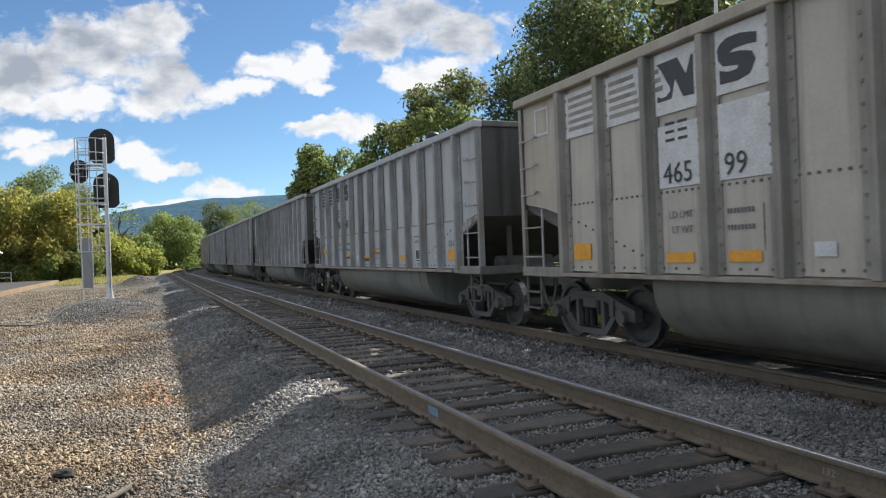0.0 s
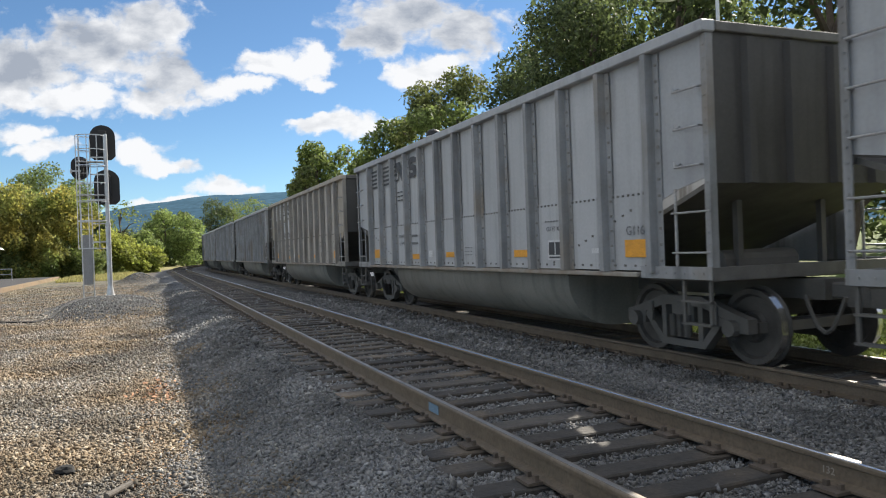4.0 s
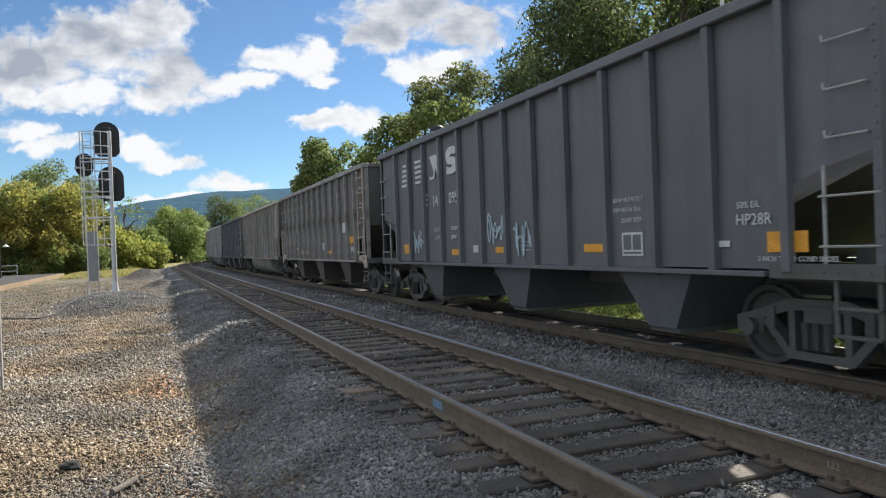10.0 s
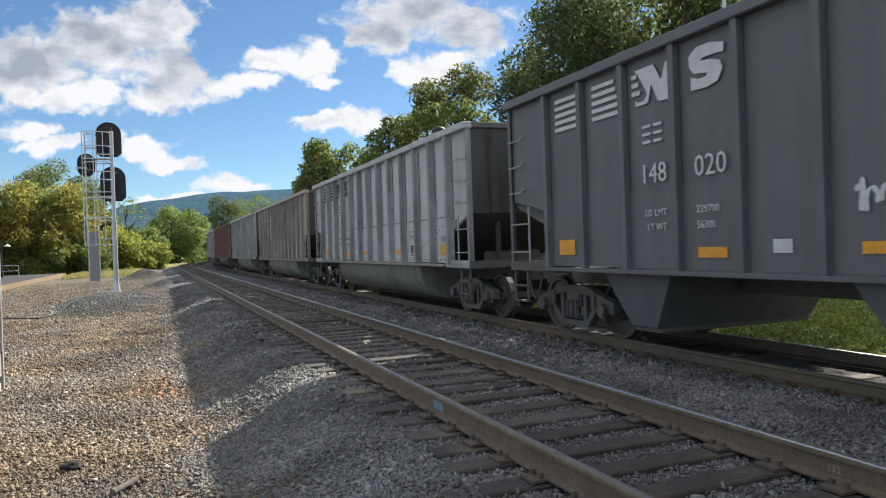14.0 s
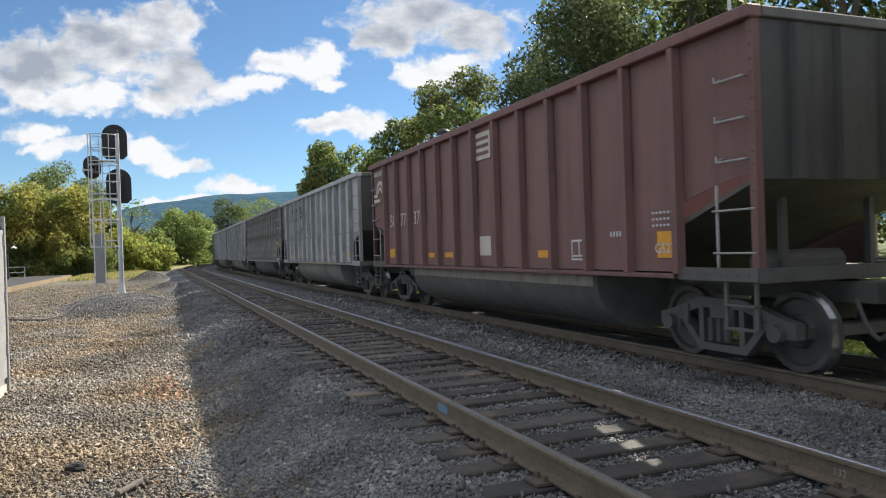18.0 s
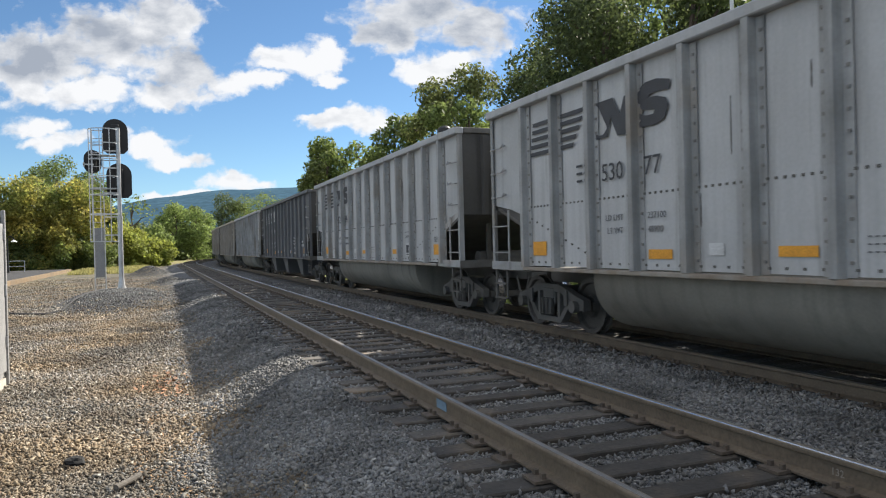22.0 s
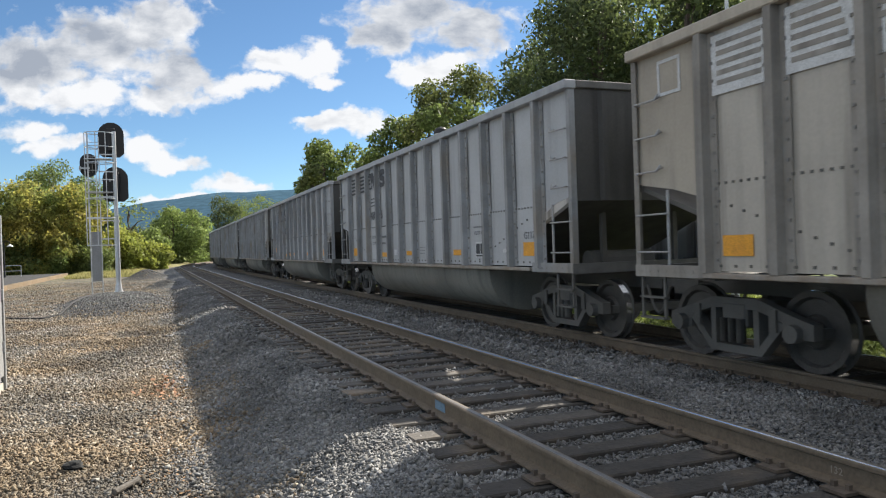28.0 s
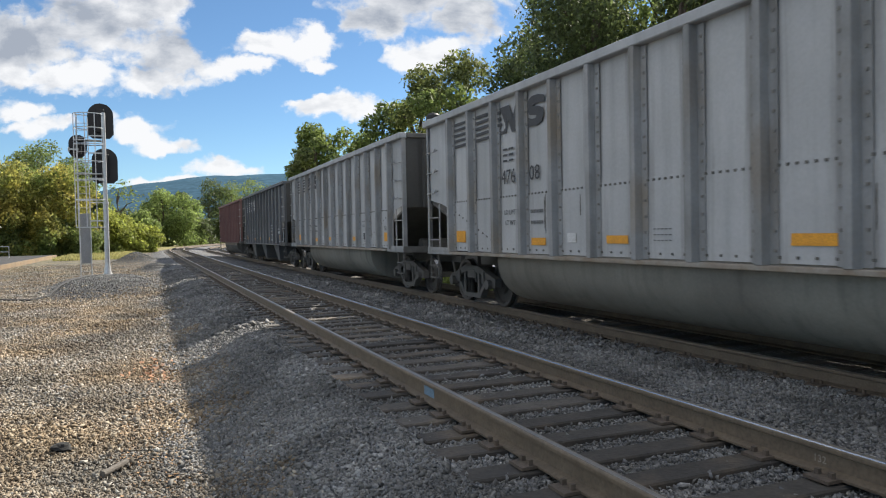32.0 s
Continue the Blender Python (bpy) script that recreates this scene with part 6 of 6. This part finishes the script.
def make_lamp(x, y, z, height, label, reach=0.7, turn=0.0):
    lamp = thing("platform_lamp", label, "lamp", at=pose(x, y, z, 0, 0, turn))
    bm = bmesh.new()
    rod(bm, (0, 0, 0), (0, 0, 0.5), 0.12, 12, 0.08)
    rod(bm, (0, 0, 0.5), (0, 0, height), 0.06, 10, 0.045)
    part("post", bm, SIGNAL_BLACK if height < 6 else GALV, lamp)
    bm = bmesh.new()
    pts = [(-reach / 2 + reach / 2 * math.cos(t), 0, height + 0.35 * math.sin(t)) for t in (math.pi * k / 8 for k in range(9))]
    tube(bm, pts, 0.03)
    part("arm", bm, SIGNAL_BLACK if height < 6 else GALV, lamp)
    bm = bmesh.new()
    n = 16
    rings = [[bm.verts.new((-reach + r * math.cos(2 * math.pi * k / n), r * math.sin(2 * math.pi * k / n), height + dz)) for k in range(n)] for r, dz in ((0.04, 0.05), (0.08, 0.0), (0.26, -0.13), (0.28, -0.16))]
    for r0, r1 in zip(rings, rings[1:]):
        for k in range(n):
            bm.faces.new((r0[k], r0[(k + 1) % n], r1[(k + 1) % n], r1[k]))
    part("shade", bm, LAMP_WHITE, lamp, "white enamel lamp shade")


def make_dome_lamp(x, y, z, height):
    """A post-top lamp: dark dome over a white glass."""
    lamp = thing("dome_lamp", "street lamp with a dark dome over white glass", "lamp", at=pose(x, y, z))
    bm = bmesh.new()
    rod(bm, (0, 0, 0), (0, 0, height - 0.42), 0.08, 10, 0.05)
    part("post", bm, SIGNAL_BLACK, lamp)
    n = 18
    for name, prof, mat in (("glass", ((0.06, -0.42), (0.20, -0.36), (0.34, -0.2)), LAMP_WHITE), ("dome", ((0.37, -0.2), (0.37, -0.16), (0.33, 0.0), (0.22, 0.10), (0.05, 0.15)), SIGNAL_BLACK)):
        bm = bmesh.new()
        rings = [[bm.verts.new((r * math.cos(2 * math.pi * k / n), r * math.sin(2 * math.pi * k / n), height + dz)) for k in range(n)] for r, dz in prof]
        for r0, r1 in zip(rings, rings[1:]):
            for k in range(n):
                bm.faces.new((r0[k], r0[(k + 1) % n], r1[(k + 1) % n], r1[k]))
        bm.faces.new(rings[0])
        bm.faces.new(rings[-1])
        part(name, bm, mat, lamp)


# ---- trees ----
def leaf_cloud(lumps, n, size, rng):
    """Leaf clumps as small bent quads, thick on the outside of a few overlapping lumps."""
    lumps = np.array(lumps, float)
    vol = lumps[:, 3] * lumps[:, 4] * lumps[:, 5]
    pick = rng.choice(len(lumps), n, p=vol / vol.sum())
    d = rng.normal(size=(n, 3))
    d /= np.linalg.norm(d, axis=1, keepdims=True)
    rad = (0.45 + 0.62 * rng.random(n) ** 0.6) * (1 + 0.16 * np.sin(d[:, 0] * 9 + pick) * np.sin(d[:, 2] * 8 + 1.3 * pick) + 0.10 * np.sin(d[:, 1] * 17 + d[:, 2] * 13))
    c = lumps[pick, :3] + d * rad[:, None] * lumps[pick, 3:6]
    nrm = d + rng.normal(size=(n, 3)) * 0.9
    nrm /= np.linalg.norm(nrm, axis=1, keepdims=True)
    a = np.cross(nrm, rng.normal(size=(n, 3)))
    a /= np.linalg.norm(a, axis=1, keepdims=True)
    b = np.cross(nrm, a)
    s = size * rng.uniform(0.5, 1.3, n)[:, None]
    v = np.stack([c - a * s, c - b * s * 0.55 + nrm * s * 0.12, c + a * s, c + b * s * 0.55 + nrm * s * 0.12], 1).reshape(-1, 3)
    return v, np.arange(4 * n).reshape(n, 4)


def make_tree(x, y, height, width, leaves, n, size, seed, label, name="tree", low=0.25, lumps=11, narrow=1.0, turn=0.0):
    rng = np.random.default_rng(seed)
    z = ground_z(x, y) - 0.1
    tree = thing(name, label, "tree" if name == "tree" else "bush", at=pose(x, y, z))
    bm = bmesh.new()
    r = 0.022 * height + 0.03
    pts = [Vector((0.02 * height * math.sin(k * 1.3 + seed), 0.02 * height * math.cos(k * 1.7 + seed) - 0.02 * height, height * 0.8 * k / 6)) for k in range(7)]
    pts[0] = Vector((0, 0, 0))
    for k in range(6):
        rod(bm, pts[k], pts[k + 1], r * (1 - k / 6.5), 8, r * (1 - (k + 1) / 6.5))
    part("trunk", bm, BARK, tree)
    blobs = []
    for k in range(lumps):
        a = rng.uniform(0, 6.283)
        h = low + (0.92 - low) * ((k + 0.5) / lumps)
        reach = width / 2 * (1.0 - 0.75 * abs(h - 0.5) ** 1.3) * rng.uniform(0.45, 0.85) * (1 if k < lumps - 1 else 0.2)
        s = width * rng.uniform(0.15, 0.26)
        blobs.append((reach * math.cos(a), reach * math.sin(a), h * height, s, s, s * rng.uniform(0.7, 1.0)))
    for k, bl in enumerate(blobs):
        if k % 2 == 0:
            bm = bmesh.new()
            base = pts[min(5, 1 + int(bl[2] / height * 5))]
            mid = base.lerp(Vector(bl[:3]), 0.5) + Vector((0, 0, 0.04 * height))
            rod(bm, base, mid, r * 0.45, 6, r * 0.28)
            rod(bm, mid, bl[:3], r * 0.28, 6, r * 0.08)
            part("limb", bm, BARK, tree)
    v, f = leaf_cloud(blobs, n, size, rng)
    part("crown", heap("crown", v, f, leaves), None, tree)
    return tree


def tufts(name, label, x0, x1, y0, y1, n, h, material, seed):
    rng = np.random.default_rng(seed)
    x, y = rng.uniform(x0, x1, n), rng.uniform(y0, y1, n)
    z = np.array([ground_z(a, b) for a, b in zip(x, y)])
    t, s = rng.uniform(0, 6.283, n), h * rng.uniform(0.4, 1.2, n)
    wx, wy = 0.035 * np.cos(t) * (1 + s), 0.035 * np.sin(t) * (1 + s)
    lx, ly = s * 0.4 * np.cos(t + 1.5) * rng.normal(size=n), s * 0.4 * np.sin(t + 1.5) * rng.normal(size=n)
    v = np.stack([np.stack([x - wx, y - wy, z], -1), np.stack([x + wx, y + wy, z], -1), np.stack([x + lx, y + ly, z + s], -1)], 1).reshape(-1, 3)
    ob = new(name, heap(name, v, np.arange(3 * n).reshape(n, 3), material))
    tagged(ob, label, "grass", kind="stuff")


def make_hill():
    """The wooded ridge at the end of the valley, distance haze painted into its blue."""
    xs = np.linspace(-2400, 3200, 90)
    rows = []
    prof = np.interp(xs, [-2400, -900, -330, -120, 130, 420, 700, 1200, 2000, 3200], [20, 30, 52, 128, 172, 186, 196, 210, 195, 130])
    rng = np.random.default_rng(8)
    for j, y in enumerate((1500, 1700, 1900, 2100, 2400)):
        k = (0.0, 0.45, 0.82, 1.0, 0.7)[j]
        rows.append([(x, y + 40 * math.sin(x * 0.004), -3 + k * h + rng.uniform(-3, 3) * (j > 0)) for x, h in zip(xs, prof)])
    verts = [p for r in rows for p in r]
    n = len(xs)
    faces = [(j * n + i, j * n + i + 1, (j + 1) * n + i + 1, (j + 1) * n + i) for j in range(len(rows) - 1) for i in range(n - 1)]
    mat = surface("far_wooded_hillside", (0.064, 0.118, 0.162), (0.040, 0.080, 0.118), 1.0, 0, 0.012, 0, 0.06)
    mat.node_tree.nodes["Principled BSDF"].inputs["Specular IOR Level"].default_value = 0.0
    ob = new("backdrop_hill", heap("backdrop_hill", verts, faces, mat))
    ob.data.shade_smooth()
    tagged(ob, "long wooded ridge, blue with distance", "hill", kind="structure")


def litter():
    """Small things on the gravel: fallen leaves, a rusty pipe, a dark lump of coal, paint marks on the rail."""
    rng = np.random.default_rng(3)
    n = 90
    x, y = -2.31 + rng.normal(size=n) * 0.17, 11.6 + rng.normal(size=n) * 0.5
    c = np.stack([x, y, np.array([ground_z(a, b) for a, b in zip(x, y)]) + 0.045], -1)
    a = rng.normal(size=(n, 3)) * (1, 1, 0.4)
    a /= np.linalg.norm(a, axis=1, keepdims=True)
    b = np.cross(a, rng.normal(size=(n, 3)) * 0.3 + (0, 0, 1))
    s = rng.uniform(0.02, 0.05, n)[:, None]
    v = np.stack([c - a * s, c - b * s * 0.6, c + a * s, c + b * s * 0.6], 1).reshape(-1, 3)
    ob = new("fallen_leaves", heap("fallen_leaves", v, np.arange(4 * n).reshape(n, 4), DRY))
    tagged(ob, "dry red-brown leaves fallen on the gravel", "leaves", kind="stuff")
    # finer brown debris along the foot of the ballast shoulder
    n = 1500
    y = 4.2 + 9.0 * rng.random(n) ** 1.4
    x = -2.42 + 0.10 * np.sin(y * 1.3) + rng.normal(size=n) * 0.16
    c = np.stack([x, y, np.array([ground_z(a, b) for a, b in zip(x, y)]) + 0.022], -1)
    a = rng.normal(size=(n, 3)) * (1, 1, 0.5)
    a /= np.linalg.norm(a, axis=1, keepdims=True)
    b = np.cross(a, rng.normal(size=(n, 3)) * 0.4 + (0, 0, 1))
    s = rng.uniform(0.008, 0.022, n)[:, None]
    v = np.stack([c - a * s, c - b * s * 0.6, c + a * s, c + b * s * 0.6], 1).reshape(-1, 3)
    ob = new("leaf_litter", heap("leaf_litter", v, np.arange(4 * n).reshape(n, 4), LITTER))
    tagged(ob, "rust-brown leaf litter among the gravel", "leaves", kind="stuff")
    bm = bmesh.new()
    z = ground_z(-2.68, 6.8) + 0.045
    rod(bm, (-2.77, 6.68, z), (-2.59, 6.93, z + 0.01), 0.027, 10)
    tagged(part("rusty_pipe", bm, TIE), "short rusty piece of pipe lying on the gravel", "pipe")
    bm = bmesh.new()
    bmesh.ops.create_icosphere(bm, subdivisions=2, radius=0.10)
    for w in bm.verts:
        w.co = w.co * (1 + 0.5 * noise.noise(w.co * 14)) * 1.0
        w.co.z *= 0.5
    ob = part("coal_lump", bm, COAL)
    ob.location = (-3.17, 7.77, ground_z(-3.17, 7.77) + 0.04)
    tagged(ob, "dark lump of coal on the gravel", "stone")
    bm = bmesh.new()
    box(bm, -0.016, -0.012, 6.10, 6.34, -0.135, -0.055)
    tagged(part("paint_mark", bm, BLUE), "blue paint mark on the rail's web", "mark")


def rail_mark():
    """The rolling mark on the web of the near track's further rail."""
    ob = part("rolling_mark", LETTERS["132", 0.045, STEEL_MARK.name], None)
    ob.matrix_world = Matrix.Translation((1.492, 3.37, -0.125)) @ TEXT_TURN
    tagged(ob, "raised rolling mark on the rail's web", "mark")


make_ground()
near_rng = random.Random(4)
make_track(NEAR_MID, 0.0, "near railway track, empty, on grey ballast", near_rng)
make_track(FAR_MID, FAR_RAIL, "far railway track that carries the coal train", near_rng)
make_signal()
make_ground_line()
make_cabinet()
make_platform()
make_lamp(-15.3, 77, -0.21, 3.0, "black platform lamp post with a white shade", 0.5, 180)
make_lamp(10.8, 14.0, ground_z(10.8, 14.0), 7.6, "tall street lamp with a curved arm beyond the tracks", 1.5, 0)
make_dome_lamp(10.8, 33.2, ground_z(10.8, 33.2), 7.36)
make_hill()

# woods: left of the yard, at the end of the yard, and beyond the tracks
for k, (x, y, h, w, leaves, n) in enumerate((
        (-19.5, 91, 10.6, 9, LEAF_TURN, 5200), (-15.5, 92, 10.4, 8, LEAF_TURN, 5600), (-14.3, 108, 15.0, 9, LEAF_MID, 5200), (-11.5, 95, 10.5, 8, LEAF_TURN, 5600), (-10.0, 100, 12.0, 7, LEAF_MID, 5000),
        (-27, 95, 11.5, 12, LEAF_MID, 4500), (-36, 96, 12, 14, LEAF_MID, 4500), (-9.2, 103, 9.0, 6, LEAF_MID, 4600), (-7.0, 100, 5.4, 5.5, LEAF_LIME, 3600), (-4.8, 102, 4.6, 5, LEAF_LIME, 3000), (-2.6, 105, 3.2, 4.5, LEAF_LIME, 2600),
        (-18, 91, 6.0, 7, LEAF_MID, 3500), (-13.2, 92, 5.0, 6, LEAF_TURN, 3500), (-24, 90, 6, 8, LEAF_MID, 3500), (-9.5, 93, 4.0, 5, LEAF_MID, 2500))):
    make_tree(x, y, h, w, leaves, int(n * 3.2), 0.17, 20 + k, "early-autumn tree with green and yellowing leaves at the yard's edge", low=0.06, lumps=20)
make_tree(-5.8, 113, 10.3, 6, LEAF_MID, 420, 0.22, 60, "thin half-bare tree at the yard's end", low=0.4)
for k, (x, y, h, w, leaves, n) in enumerate((
        (1.2, 168, 12.6, 11, LEAF_BRIGHT, 4800), (-2.6, 160, 7, 7, LEAF_BRIGHT, 3200), (5.5, 166, 11, 10, LEAF_BRIGHT, 4200), (6.5, 190, 13.5, 8, LEAF_DARK, 3000), (14, 208, 17, 12, LEAF_DARK, 3600), (20, 212, 17.5, 13, LEAF_MID, 3600),
        (28, 222, 19, 15, LEAF_MID, 3600), (9.5, 172, 6, 8, LEAF_DARK, 2500), (-6, 185, 9, 9, LEAF_DARK, 2600), (-1, 200, 11, 10, LEAF_DARK, 2600))):
    make_tree(x, y, h, w, leaves, int(n * 1.7), 0.28, 40 + k, "leafy green tree beyond the bend of the line", low=0.08)
for k, (x, y, h, w, leaves, n, size) in enumerate((
        (22.5, 115, 19, 9, LEAF_MID, 5200, 0.34), (28.5, 116, 18, 9, LEAF_MID, 4800, 0.34), (20.5, 112, 15, 6, LEAF_OLIVE, 2500, 0.34), (20.3, 79, 12.5, 6, LEAF_MID, 5000, 0.24), (22.0, 76, 15.5, 7, LEAF_MID, 6500, 0.24), (24.4, 71, 18.2, 8, LEAF_OLIVE, 9000, 0.22), (26.2, 66, 18.2, 8, LEAF_OLIVE, 9000, 0.22), (23.5, 60, 14, 8, LEAF_MID, 7000, 0.24),
        (20.6, 40.5, 12.5, 6.5, LEAF_DARK, 15000, 0.125), (19.6, 34, 15.5, 7.5, LEAF_DARK, 24000, 0.115), (17.5, 29, 14, 8, LEAF_DARK, 20000, 0.125), (17.5, 23.5, 13, 8, LEAF_DARK, 13000, 0.16), (19.0, 17.5, 13.5, 9, LEAF_DARK, 11000, 0.17), (24.5, 46, 15, 9, LEAF_DARK, 8000, 0.2), (24, 32, 15, 10, LEAF_MID, 8000, 0.2))):
    make_tree(x, y, h, w, leaves, n, size, 70 + k, "tall dark green tree behind the railway", low=0.10, lumps=15)
tufts("verge_grass", "sunlit grass on the verge beyond the far track", 6.75, 13, 3, 40, 62000, 0.06, GRASS, 11)
tufts("dry_grass", "dry straw-coloured grass at the yard's end", -10, -3.6, 72, 100, 12000, 0.35, STRAW, 12)
litter()
rail_mark()
make_train()
scatter_stones()


# ---- what moves ----
def run(t):
    """How far the train has come after t seconds."""
    return 13.648 * t + 0.01174 * t * t


# shifts of single cars off their even spacing, fitted to the camera's view
VIEW_SHIFT = {0: -0.30, 1: -0.22, 2: -0.12, 3: -0.12, 4: -0.05, 5: 0.00, 6: -0.02, 7: 0.00, 8: -0.02, 9: -0.08, 10: -0.15, 11: -0.10, 12: -0.45, 13: -0.24, 14: -0.19, 15: -0.12, 16: -0.03, 17: -0.08, 18: -0.25, 19: -0.20, 20: -0.22, 21: -0.35, 22: -0.33, 23: -0.25, 24: -0.14, 25: -0.20, 26: -0.40, 27: -0.38, 28: -0.25}


def motions():
    times = [0.5 * k for k in range(65)]
    for i, car in enumerate(CARS):
        rear0 = 11.08 + PITCH * (i - 1) + VIEW_SHIFT.get(i - 1, -0.18)
        rows = []
        for t in times:
            s = rear0 - LEN / 2 - run(t)
            (a, _), (b, _) = along(s - 6.1, FAR_MID), along(s + 6.1, FAR_MID)
            mid, way = (a + b) / 2, b - a
            rows.append((t, pose(mid.x, mid.y, FAR_RAIL, 0, 0, -math.degrees(math.atan2(way.x, way.y)))))
        walk(car, rows)
        for axle in [o for o in car.children if o.name.startswith("wheelset")]:
            y0 = axle.location.y
            spin = [k / FPS for k in range(0, 32 * FPS + 1) if -14 < rear0 - LEN / 2 + y0 - run(k / FPS) < 45]
            if len(spin) < 2:
                spin = [0.0, 32.0]
            stamps = sorted({0.0, 32.0, *spin})
            turns, last = [], 0.0
            for t in stamps:
                q = run(min(max(t, spin[0]), spin[-1])) if len(spin) > 2 else 0.0
                turns.append((t, Matrix.Translation((0, y0, 0.457)) @ Matrix.Rotation(q / 0.457 % (2 * math.pi), 4, "X")))
            walk(axle, turns)


motions()
